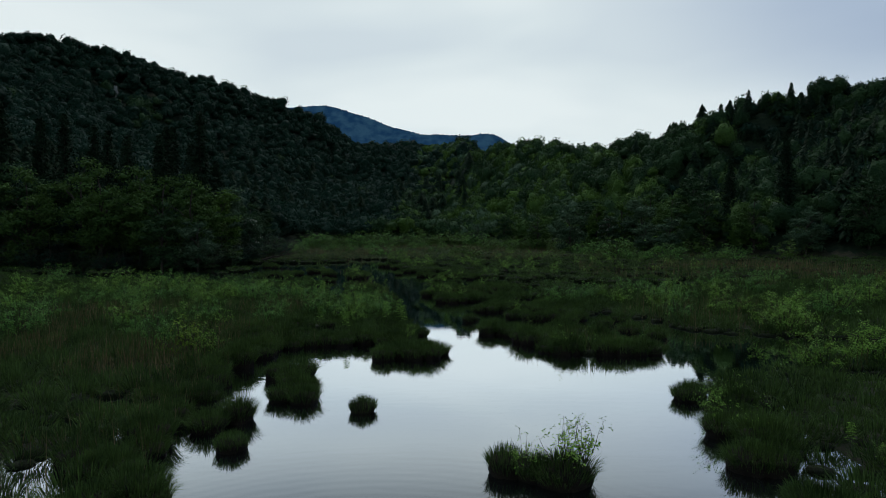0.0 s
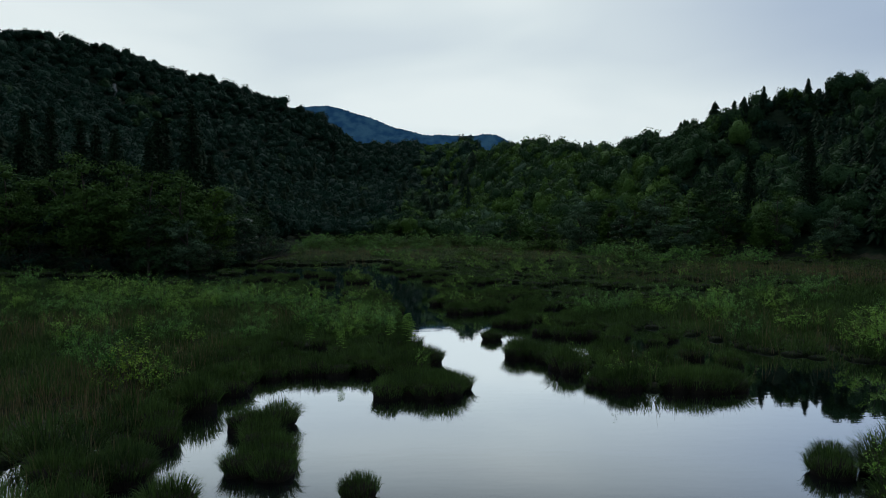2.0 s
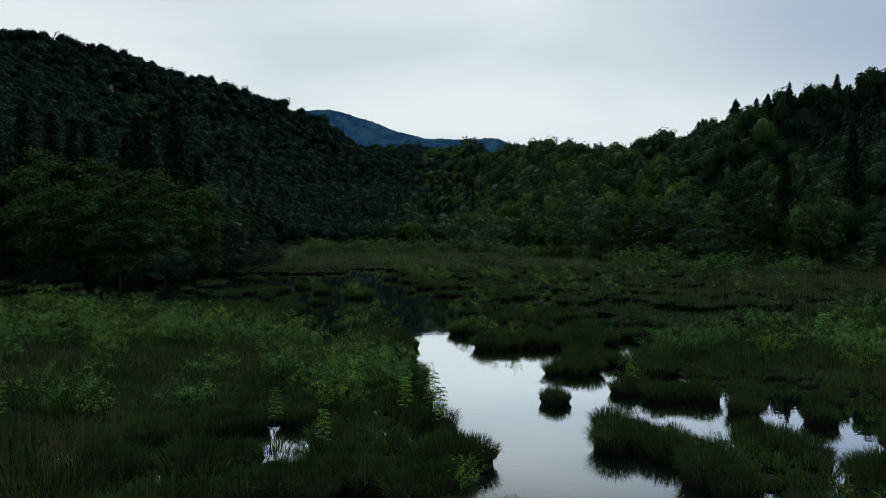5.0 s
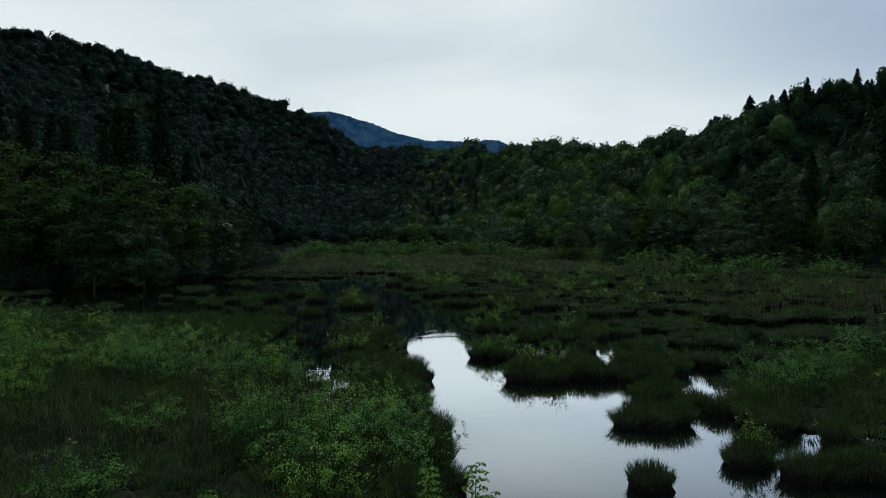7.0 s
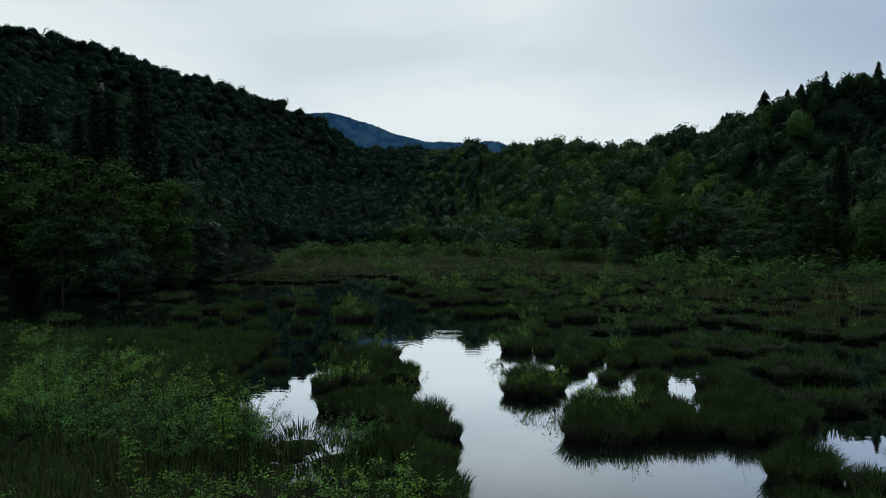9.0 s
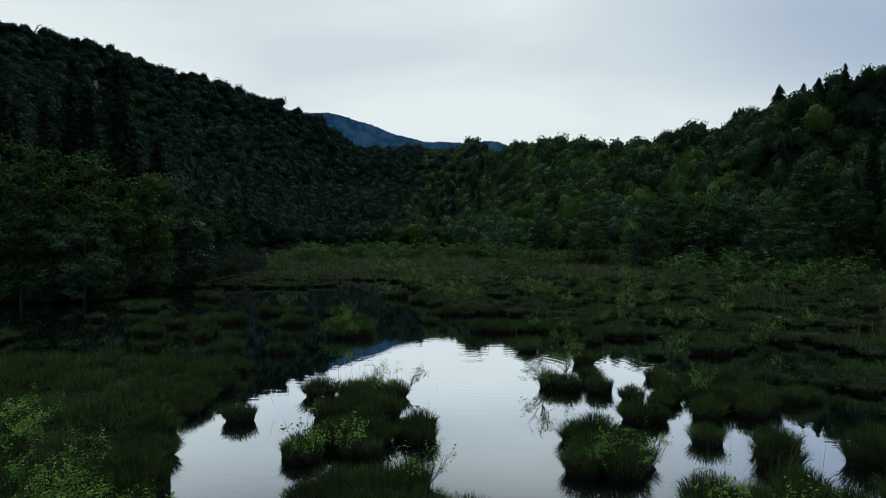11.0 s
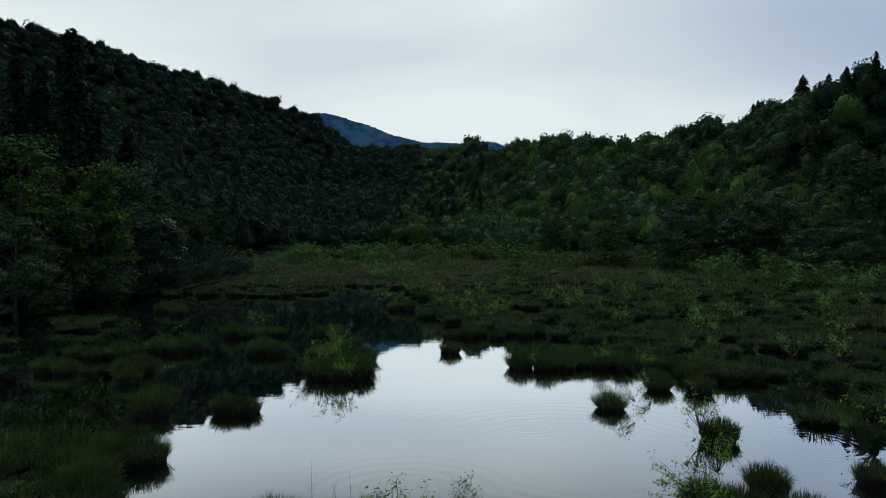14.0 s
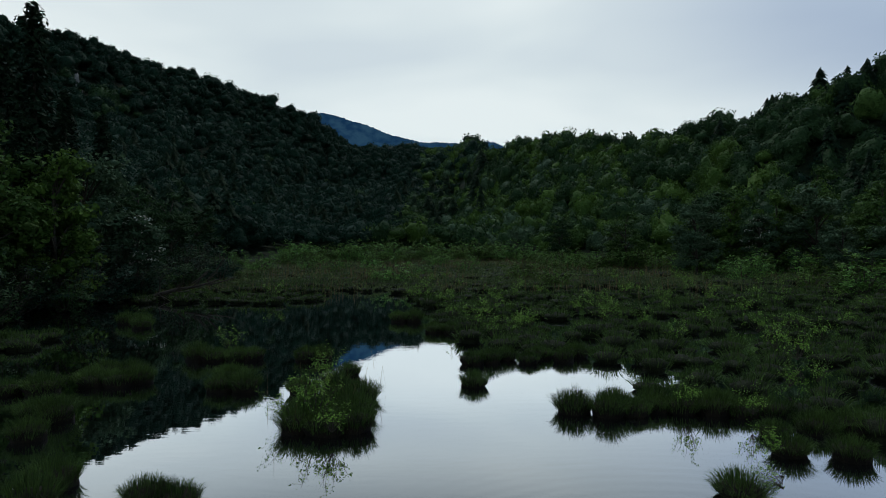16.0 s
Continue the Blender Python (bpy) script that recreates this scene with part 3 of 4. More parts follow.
def tussock_meshes(seed, n, spread, tall, wide=1.0):
    """Sedge blades in a brush, upright in the middle and arching at the rim, and the mound below."""
    rng = np.random.default_rng(seed)
    an, rr = rng.uniform(0, 6.283, n), np.sqrt(rng.random(n))
    d = np.stack([np.cos(an), np.sin(an), 0 * an], 1)
    base = d * (rr * 0.45)[:, None] + np.array([0, 0, 0.32]) - np.array([0, 0, 1.0]) * (rr ** 4 * 0.18)[:, None]
    skirt = rng.random(n) < 0.36
    rr = np.where(skirt, rng.uniform(0.93, 1.04, n), rr)
    base = np.where(skirt[:, None], d * (rr * 0.45)[:, None] + np.array([0, 0, 1.0]) * rng.uniform(0.06, 0.28, n)[:, None], base)
    lean = unit(d * (rr ** 2 * spread + rng.normal(size=n) * 0.10)[:, None] + np.array([0, 0, 1.0]) + rng.normal(size=(n, 3)) * 0.10)
    ln = tall * rng.uniform(0.6, 1.1, n) * (1 - 0.2 * rr)
    droop = rng.uniform(0.0, 0.16, n) + 0.22 * rr ** 2 * rng.uniform(0.3, 1.3, n)
    bl = blades(rng, base, lean, ln, rng.uniform(0.0030, 0.0064, n) * wide, droop)
    lv, sd = 6, 12
    zz = np.array([-0.45, -0.1, 0.04, 0.18, 0.30, 0.37])
    prof = np.array([0.40, 0.41, 0.42, 0.45, 0.42, 0.16])
    aa = np.linspace(0, 6.283, sd, endpoint=False)
    rad = prof[:, None] * (1 + 0.08 * rng.normal(size=(lv, sd)))
    mv = np.stack([rad * np.cos(aa), rad * np.sin(aa), np.repeat(zz[:, None], sd, 1)], -1).reshape(-1, 3)
    t = []
    for i in range(lv - 1):
        for j in range(sd):
            p, q = i * sd + j, i * sd + (j + 1) % sd
            t += [(p, q, q + sd), (p, q + sd, p + sd)]
    t += [((lv - 1) * sd, (lv - 1) * sd + j, (lv - 1) * sd + j + 1) for j in range(1, sd - 1)]
    return bl, (mv, np.array(t))


TUSSOCKS = []
for k in range(7):
    bl, mo = tussock_meshes(100 + k, 900, 0.30 + 0.06 * k, 0.42 + 0.03 * k)
    e = tagged(new("sedge_tussock"), "dense dark green sedge tussock on a peaty mound in water", "tussock", "sedge tussocks in the pond")
    part("foliage", mesh_of("foliage", *bl, [SEDGE]), e)
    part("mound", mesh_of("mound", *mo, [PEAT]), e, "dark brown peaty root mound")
    e.matrix_world = pose(-9.5 - 1.2 * k, 12 + k, 0.03)
    TUSSOCKS.append(e)

# single tussocks standing in the open water: x, y, size
POND_A = [(-5.0, 14.7, 1.0), (-5.6, 17.0, 1.2), (-6.1, 16.2, 1.1), (-4.2, 18.8, 1.2), (-4.9, 19.1, 1.2), (-4.4, 19.7, 1.3), (-4.9, 20.4, 1.2), (-5.2, 21.2, 1.2), (-5.0, 22.3, 1.2), (-5.7, 21.9, 1.2), (-2.3, 17.8, 0.95), (-2.4, 25.0, 1.3), (-1.8, 25.5, 1.2),
          (-1.2, 25.1, 1.2), (-0.6, 25.3, 1.3), (-1.0, 26.0, 1.3), (-2.3, 26.0, 1.2), (-0.3, 26.0, 1.2), (-1.7, 26.5, 1.3), (-0.7, 26.8, 1.2), (7.3, 18.8, 1.1), (7.7, 19.4, 1.0), (8.3, 17.9, 1.3), (1.3, 13.2, 1.1), (2.4, 12.6, 1.4), (1.9, 12.9, 1.1),
          (6.2, 35.5, 1.3), (5.8, 35.7, 1.2), (6.8, 34.0, 1.2), (2.2, 31.0, 1.2), (2.7, 31.6, 1.2), (9.0, 30.6, 1.2), (9.8, 29.0, 1.2), (8.4, 33.0, 1.1), (9.6, 34.6, 1.1), (3.5, 41.9, 1.2), (4.2, 42.0, 1.2)]
POND_B = [(1.5, 35.2, 1.2), (2.3, 39.4, 1.2), (3.0, 39.3, 1.2), (3.6, 39.6, 1.2), (2.8, 40.0, 1.2), (4.7, 41.2, 1.1), (4.0, 36.4, 1.3), (4.5, 37.0, 1.2), (4.8, 35.6, 1.2), (5.4, 35.6, 1.2), (6.9, 37.7, 1.2), (7.6, 35.6, 1.2), (3.6, 41.9, 1.2), (4.2, 42.4, 1.3)]
# the sedge islands round the middle of the pond
POND_C = [(-3.6, 44.8, 1.2), (-4.2, 45.3, 1.3), (-3.9, 46.1, 1.2), (-4.8, 46.0, 1.2), (-5.4, 46.7, 1.2), (-4.7, 47.0, 1.1), (-7.6, 50.2, 1.2), (-6.8, 50.9, 1.2), (-6.0, 51.2, 1.2), (-5.2, 51.6, 1.1), (-4.9, 51.2, 1.0), (-6.4, 52.0, 1.2), (-6.2, 50.1, 1.1), (-7.2, 51.4, 1.1),
          (-1.3, 49.1, 1.2), (-0.5, 49.0, 1.3), (-0.9, 49.8, 1.2), (-0.1, 49.6, 1.1), (-0.2, 50.6, 1.0), (-0.1, 44.8, 1.2), (0.6, 44.6, 1.4), (1.3, 44.8, 1.3), (0.2, 45.5, 1.3), (1.0, 45.5, 1.3), (2.1, 45.1, 1.2), (2.7, 45.0, 1.3), (3.3, 45.2, 1.2), (2.6, 45.8, 1.2), (3.8, 44.6, 1.2), (4.5, 44.5, 1.3), (4.2, 45.3, 1.2), (5.0, 45.2, 1.2)]
POND_I = [(2.9, 30.9, 1.2), (3.3, 30.4, 1.2), (3.6, 31.0, 1.2), (3.0, 31.6, 1.2), (3.9, 30.2, 1.2), (3.8, 29.5, 1.2), (6.7, 25.8, 1.3), (7.3, 25.7, 1.4), (7.9, 25.7, 1.4), (8.4, 25.9, 1.3), (7.6, 26.4, 1.3), (8.2, 26.6, 1.2), (4.0, 54.2, 1.1), (4.4, 55.6, 1.1), (4.3, 53.2, 1.1), (3.0, 53.1, 1.0), (4.9, 53.8, 1.1), (3.9, 56.6, 1.1), (4.6, 57.2, 1.1), (5.0, 56.2, 1.1), (5.4, 57.0, 1.2), (3.2, 58.0, 1.0)]
POND_H = [(5.2, 40.5, 1.2), (5.7, 39.7, 1.2), (5.9, 38.8, 1.2), (-6.1, 46.9, 1.2), (-6.8, 47.3, 1.2), (-5.6, 47.7, 1.2), (-6.4, 48.0, 1.2), (-5.0, 48.3, 1.1), (0.2, 46.4, 1.3), (1.0, 46.4, 1.3), (0.6, 47.2, 1.2), (1.4, 47.0, 1.2), (2.2, 46.8, 1.2), (2.9, 46.7, 1.2), (2.5, 47.6, 1.2), (3.9, 46.2, 1.2), (4.6, 46.3, 1.2), (4.3, 47.2, 1.2), (5.2, 46.6, 1.2), (5.9, 45.8, 1.2), (3.0, 49.4, 1.2), (3.5, 50.4, 1.2), (5.0, 49.4, 1.2), (5.8, 50.4, 1.2), (5.6, 48.2, 1.2)]
POND_D = [(-8.3, 55.9, 1.25), (-7.3, 55.9, 1.1), (-6.7, 55.8, 1.2), (-5.85, 55.7, 1.1), (-7.5, 53.3, 1.2), (-6.4, 53.4, 1.2), (-6.0, 53.4, 1.2), (-7.0, 54.4, 1.2), (-4.95, 51.9, 1.2), (-10.0, 53.1, 1.1), (-7.5, 50.0, 1.1), (-6.5, 54.6, 1.1),
          (-0.7, 56.9, 1.05), (-0.2, 56.6, 1.1), (0.75, 56.2, 1.1), (1.45, 55.0, 0.95), (3.0, 56.4, 1.1), (1.0, 52.9, 1.1), (1.5, 52.9, 0.9), (-1.0, 51.2, 1.1), (-0.5, 51.3, 1.1), (0.1, 50.7, 1.05), (3.6, 55.2, 1.05), (2.1, 54.3, 0.9), (3.4, 53.9, 1.05), (2.1, 51.0, 1.0), (0.8, 57.6, 1.0), (1.3, 60.9, 1.2), (-0.6, 63.8, 1.15)]
POND_E = [(2.5, 54.9, 1.1), (4.7, 54.8, 1.1), (5.3, 55.0, 1.1), (6.2, 54.7, 1.2), (6.8, 54.9, 1.1), (-5.15, 73.1, 1.1), (-2.5, 69.8, 1.3), (-1.6, 69.4, 1.2), (-0.9, 69.5, 1.2), (-0.2, 69.9, 1.2), (0.5, 69.7, 1.2), (1.4, 69.6, 1.2), (2.1, 69.3, 1.2), (2.8, 69.1, 1.2), (-1.2, 70.3, 1.2), (0.1, 70.6, 1.2), (1.0, 70.4, 1.2), (1.9, 70.2, 1.2), (2.0, 67.5, 0.95),
          (1.6, 66.1, 1.0), (2.8, 65.8, 1.05), (3.2, 67.7, 1.2), (4.0, 67.7, 1.2), (-5.0, 77.0, 1.2), (-4.3, 77.2, 1.2), (-2.8, 77.0, 1.1), (-1.3, 77.4, 1.1), (-3.6, 77.8, 1.1), (-2.2, 78.0, 1.2), (-0.6, 78.2, 1.2)]
# the dark arm of the pond under the wooded slope
POND_F = [(-11.75, 63.7, 1.15), (-11.2, 63.6, 1.1), (-12.2, 59.5, 1.3), (-12.9, 59.3, 1.2), (-13.5, 59.0, 1.2), (-12.9, 60.3, 1.2), (-13.8, 63.4, 1.3), (-14.1, 64.6, 1.2), (-9.9, 68.3, 1.3), (-9.2, 68.0, 1.3), (-8.5, 68.3, 1.3), (-10.2, 69.2, 1.2), (-9.4, 69.1, 1.3), (-8.6, 69.5, 1.3), (-9.0, 70.4, 1.2), (-10.0, 70.4, 1.2),
          (-8.7, 71.4, 1.2), (-9.5, 71.8, 1.2), (-10.7, 72.3, 1.2), (-9.8, 73.0, 1.1), (-9.6, 74.9, 1.0), (-11.8, 78.0, 1.2), (-11.2, 78.2, 1.1), (-13.5, 72.8, 1.3), (-12.7, 72.7, 1.2), (-16.4, 78.2, 1.3), (-15.6, 78.1, 1.3), (-14.7, 78.0, 1.2), (-14.1, 78.2, 1.2), (-13.7, 74.2, 1.2)]
POND_G = [(-18.2, 73.7, 1.3), (-17.3, 73.6, 1.3), (-16.8, 74.0, 1.2), (-19.3, 72.6, 1.3), (-20.4, 72.4, 1.3), (-21.2, 72.6, 1.3), (-17.5, 69.5, 1.2), (-16.9, 69.4, 1.2), (-20.6, 69.6, 1.3), (-19.8, 69.4, 1.2), (-16.6, 67.7, 1.1), (-25.2, 90.1, 1.4), (-24.3, 90.0, 1.4), (-23.4, 88.2, 1.4), (-8.8, 90.2, 1.4), (-7.9, 90.1, 1.4), (-6.6, 85.5, 1.3), (-5.7, 85.4, 1.3), (-18.7, 75.4, 1.3), (-17.7, 75.3, 1.2)]
rng = np.random.default_rng(77)
taken = []
first = True
for spots in (POND_A, POND_B, POND_C, POND_D, POND_E, POND_F, POND_G, POND_H, POND_I):
    for x, y, s in spots:
        k = int(rng.integers(7))
        m = pose(x, y, rng.uniform(-0.03, 0.03), 0, 0, rng.uniform(0, 360)) @ Matrix.Diagonal((s * rng.uniform(0.76, 0.92), s * rng.uniform(0.76, 0.92), s * rng.uniform(0.68, 0.88), 1))
        copy_thing(TUSSOCKS[k], m)
        taken.append((x, y))
taken = np.array(taken)


def carpet():
    """Where sedge stands close: jittered spots and sizes by the kind of ground."""
    rng = np.random.default_rng(31)
    out = []
    for lo, hi, step in ((9, 30, 0.80), (30, 60, 0.84), (60, 85, 0.95), (85, 125, 1.35), (125, 215, 2.3)):
        y = lo
        while y < hi:
            w = min(0.74 * y + 5, 78)
            xs = np.arange(-w, w, step)
            xs = xs + rng.uniform(-0.45, 0.45, len(xs)) * step
            ys = y + rng.uniform(-0.45, 0.45, len(xs)) * step
            sol = solid(xs, ys)
            far = inside(FAR_MARSH, xs, ys)
            lump = relief(xs, ys, 1.3, 41) + 0.8 * relief(xs, ys, 3.5, 42)
            side = (ys > 60) & (ys < 92) & (xs < -21)
            right = (ys > 46) & (ys < 82) & (xs > np.where(ys < 60, 6.5, 4.4))
            clump = relief(xs * 0.55, ys, 0.95, 43) + 0.5 * relief(xs, ys, 2.6, 44)
            tuft = np.clip(0.75 + lump * 0.4, 0.3, 0.95)
            chance = np.where(sol, 0.95, np.where(far, np.where(ys < 118, 0, tuft), np.where(side, (lump > 0.45) * 0.8, np.where(right, (clump > 0.16) * 0.85, 0))))
            ok = (rng.random(len(xs)) < chance) & (hill(xs, ys) < 0.6)
            out += [(a, b, step, c) for a, b, c in zip(xs[ok], ys[ok], sol[ok])]
            y += step
    y = 62.0
    while y < 120:
        step = 1.30 + (y - 62) * 0.010
        xs = np.arange(-48, 78, step * 1.15)
        xs = xs + rng.uniform(-0.42, 0.42, len(xs)) * step
        ys = y + rng.uniform(-0.42, 0.42, len(xs)) * step
        clump = relief(xs * 0.6, ys, 1.3, 43) + 0.5 * relief(xs, ys, 3.4, 44)
        ok = inside(FAR_MARSH, xs, ys) & ~solid(xs, ys) & (hill(xs, ys) < 0.6) & (rng.random(len(xs)) < np.where(clump > -0.12 - (ys - 62) * 0.004, 0.92, 0.22))
        out += [(a, b, rng.uniform(0.66, 1.08) * (1 + (b - 62) * 0.004), 0) for a, b in zip(xs[ok], ys[ok])]
        y += step
    return np.array(out)


spots = carpet()
near = np.array([np.min(np.hypot(taken[:, 0] - s[0], taken[:, 1] - s[1])) for s in spots]) > 0.6
spots = spots[near]
# along the open water the bank breaks up into single tussocks
edge = np.zeros(len(spots), bool)
for dx, dy in ((0.9, 0), (-0.9, 0), (0, -0.9), (0.6, -0.6), (-0.6, -0.6)):
    edge |= ~solid(spots[:, 0] + dx, spots[:, 1] + dy)
edge &= (spots[:, 1] < 62) & (np.abs(spots[:, 0] + spots[:, 1] * 0.1 - 1.5) < 9.0)
edge[np.where(edge)[0][240:]] = False
for x, y, step, _ in spots[edge]:
    s = rng.uniform(0.9, 1.3)
    copy_thing(TUSSOCKS[int(rng.integers(7))], pose(x, y, rng.uniform(-0.04, 0.04), 0, 0, rng.uniform(0, 360)) @ Matrix.Diagonal((s, s, s * rng.uniform(0.8, 1.15), 1)))
spots = spots[~edge]
NEAR_LIB = [tussock_meshes(220 + k, 150, 0.7, 0.54, 1.7)[0] for k in range(6)]
SIDE_LIB = [tussock_meshes(240 + k, 130, 0.62, 0.46, 2.5)[0] for k in range(6)]
FAR_LIB = [tussock_meshes(260 + k, 60, 0.7, 0.50, 4.2)[0] for k in range(6)]


def cap_mesh(seed):
    """The close-grown top of a tussock: a rough dome of matted leaves that overhangs its foot."""
    rng = np.random.default_rng(seed)
    sd = 11
    aa = np.linspace(0, 6.283, sd, endpoint=False)
    rings = [np.stack([np.cos(aa) * r * rng.uniform(0.86, 1.14, sd), np.sin(aa) * r * rng.uniform(0.86, 1.14, sd), z + rng.uniform(-0.05, 0.05, sd)], 1) for r, z in ((0.36, 0.16), (0.56, 0.20), (0.57, 0.36), (0.42, 0.50), (0.18, 0.58))]
    t = [(i * sd + j, i * sd + (j + 1) % sd, i * sd + sd + (j + 1) % sd) for i in range(4) for j in range(sd)] + [(i * sd + j, i * sd + sd + (j + 1) % sd, i * sd + sd + j) for i in range(4) for j in range(sd)]
    return np.concatenate(rings), np.array(t + [(4 * sd, 4 * sd + j, 4 * sd + j + 1) for j in range(1, sd - 1)])


CAP_LIB = [cap_mesh(280 + k) for k in range(6)]
LOW_MOUND = (np.concatenate([np.stack([np.cos(np.arange(7) * 0.8976) * r, np.sin(np.arange(7) * 0.8976) * r, np.full(7, z)], 1) for r, z in ((0.40, -0.2), (0.46, 0.16), (0.22, 0.34))]),
             np.array([(i * 7 + j, i * 7 + (j + 1) % 7, i * 7 + 7 + (j + d) % 7) if d == 1 else (i * 7 + j, i * 7 + 7 + (j + 1) % 7, i * 7 + 7 + j) for i in range(2) for j in range(7) for d in (1, 0)] + [(14, 14 + j, 15 + j) for j in range(1, 6)]))


def sedge_stuff():
    rng = np.random.default_rng(8)
    pieces, meadow, mounds = [], [], []
    for x, y, step, sol in spots:
        lib = NEAR_LIB if (y < 58 and abs(x + 0.1 * y) < 14) or math.hypot(x + 6, y - 52) < 30 else SIDE_LIB if y < 100 else FAR_LIB
        v, t = lib[rng.integers(6)]
        s = step / 0.78 * rng.uniform(0.8, 1.3)
        an = rng.uniform(0, 6.28)
        c, sn = np.cos(an), np.sin(an)
        rot = np.array([[c, sn, 0], [-sn, c, 0], [0, 0, 1]])
        hgt = min(s, 1.2) * rng.uniform(0.6, 1.15)
        (meadow if y > 112 + 5 * math.sin(x * 0.21) else pieces).append(((v @ rot) * (s, s, hgt) + (x, y, 0), t))
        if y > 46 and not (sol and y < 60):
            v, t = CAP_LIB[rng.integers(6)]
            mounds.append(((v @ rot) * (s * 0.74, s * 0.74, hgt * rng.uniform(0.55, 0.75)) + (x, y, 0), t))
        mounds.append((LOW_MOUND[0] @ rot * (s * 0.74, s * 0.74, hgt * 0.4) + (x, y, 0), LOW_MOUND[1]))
    v, t = join(pieces)
    tagged(new("sedge_carpet", mesh_of("sedge_carpet", v, t, [SEDGE])), "close stand of dark green sedge covering the marsh", "sedge", kind="stuff")
    v, t = join(meadow)
    tagged(new("moor_grass", mesh_of("moor_grass", v, t, [MOOR])), "pale tan and green moor grass across the far marsh", "grass", kind="stuff")
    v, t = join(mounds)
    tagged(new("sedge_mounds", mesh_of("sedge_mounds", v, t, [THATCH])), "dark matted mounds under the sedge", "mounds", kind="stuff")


sedge_stuff()

# ---- reeds and dry grass ----


def reed_bed():
    """Thin dry stems and tall grass among the sedge, in drifts."""
    rng = np.random.default_rng(18)
    parts = []
    for x0, x1, y0, y1, n, h, w in ((-19, -9, 21, 31, 2600, 1.1, 0.007), (-24, -4, 30, 45, 4600, 1.25, 0.007), (8, 20, 22, 42, 1800, 1.3, 0.007), (14, 50, 52, 84, 5200, 1.7, 0.010),
                                    (-32, 45, 106, 130, 2400, 1.4, 0.018), (-34, 50, 128, 195, 5200, 1.8, 0.028), (2, 9, 25, 50, 700, 1.2, 0.006), (-10, -5, 10, 28, 700, 1.0, 0.006)):
        x, y = rng.uniform(x0, x1, n), rng.uniform(y0, y1, n)
        keep = (relief(x, y, 2.2, 51) + 0.6 * relief(x, y, 7, 52) > -0.05) & (solid(x, y) | inside(FAR_MARSH, x, y)) & (hill(x, y) < 0.5)
        x, y = x[keep], y[keep]
        n = len(x)
        lean = unit(rng.normal(size=(n, 3)) * 0.13 + np.array([0, 0, 1.0]))
        parts.append(blades(rng, np.stack([x, y, np.full(n, 0.05)], 1), lean, h * rng.uniform(0.55, 1.1, n), np.full(n, w), rng.uniform(0.0, 0.12, n)))
    for cx, cy, rx, ry, n in ((-6.7, 54.4, 1.8, 1.9, 70), (0.6, 46.0, 1.0, 1.4, 30), (2.8, 47.0, 1.2, 2.2, 30), (-9.3, 70.6, 1.2, 2.8, 40), (6.4, 27.0, 2.2, 1.4, 60), (-4.4, 45.6, 1.0, 0.8, 24)):
        x, y = rng.normal(size=n) * rx * 0.5 + cx, rng.normal(size=n) * ry * 0.5 + cy
        lean = unit(rng.normal(size=(n, 3)) * 0.16 + np.array([0, 0, 1.0]))
        parts.append(blades(rng, np.stack([x, y, np.full(n, 0.2)], 1), lean, rng.uniform(0.7, 1.15, n), np.full(n, 0.004), rng.uniform(0.0, 0.14, n)))
    v, t = join(parts)
    tagged(new("dry_reed_stand", mesh_of("dry_reed_stand", v, t, [STRAW])), "drifts of thin straw-coloured dry reed stems in the marsh", "reeds", kind="stuff")


reed_bed()

# ---- shrubs ----


def shrub_meshes(seed, stems, tall, wide, per, leaf, open_base):
    """A bush of many stems from one root; leaves on the outer twigs."""
    rng = np.random.default_rng(seed)
    wood, lp, ln = [], [], []
    for s in range(stems):
        an, out = rng.uniform(0, 6.283), np.sqrt(rng.random()) * wide
        h = tall * rng.uniform(0.6, 1.05) * (1 - 0.35 * (out / wide) ** 2)
        tip = np.array([np.cos(an) * out, np.sin(an) * out, h])
        q = np.linspace(0, 1, 5)[:, None]
        line = tip * np.concatenate([q ** 0.8, q ** 0.8, q ** (1.15)], 1) + rng.normal(size=(5, 3)) * 0.03 * q
        wood.append(tube(line, np.linspace(0.012, 0.003, 5), 3))
        for k in range(4):
            f = rng.uniform(open_base, 1.0)
            p = tip * np.array([f ** 0.8, f ** 0.8, f ** 1.15])
            e = p + unit(rng.normal(size=3) + np.array([np.cos(an), np.sin(an), 0.7]) * 0.8) * rng.uniform(0.12, 0.34) * tall / 1.4
            side = unit(rng.normal(size=3)) * 0.004
            wood.append((np.array([p - side, p + side, e]), np.array([[0, 1, 2]])))
            m = max(3, int(per * rng.uniform(0.6, 1.4)))
            g = rng.random((m, 1)) ** 0.6
            lp.append(p + (e - p) * g + rng.normal(size=(m, 3)) * 0.042)
            ln.append(unit(lp[-1] - tip * np.array([0.3, 0.3, 0.5])) + np.array([0, 0, 0.8]))
    lp, ln = np.concatenate(lp), np.concatenate(ln)
    return join(wood), leaves(rng, lp, ln, leaf * rng.uniform(0.6, 1.25, len(lp)), 0.5)


def shrub(name, seed, label, mat, group, **shape):
    wood, lv = shrub_meshes(seed, **shape)
    e = tagged(new(name), label, "shrub", group)
    part("stem", mesh_of("stem", *wood, [BARK]), e, "thin dark twigs")
    part("foliage", mesh_of("foliage", *lv, [mat]), e)
    return e


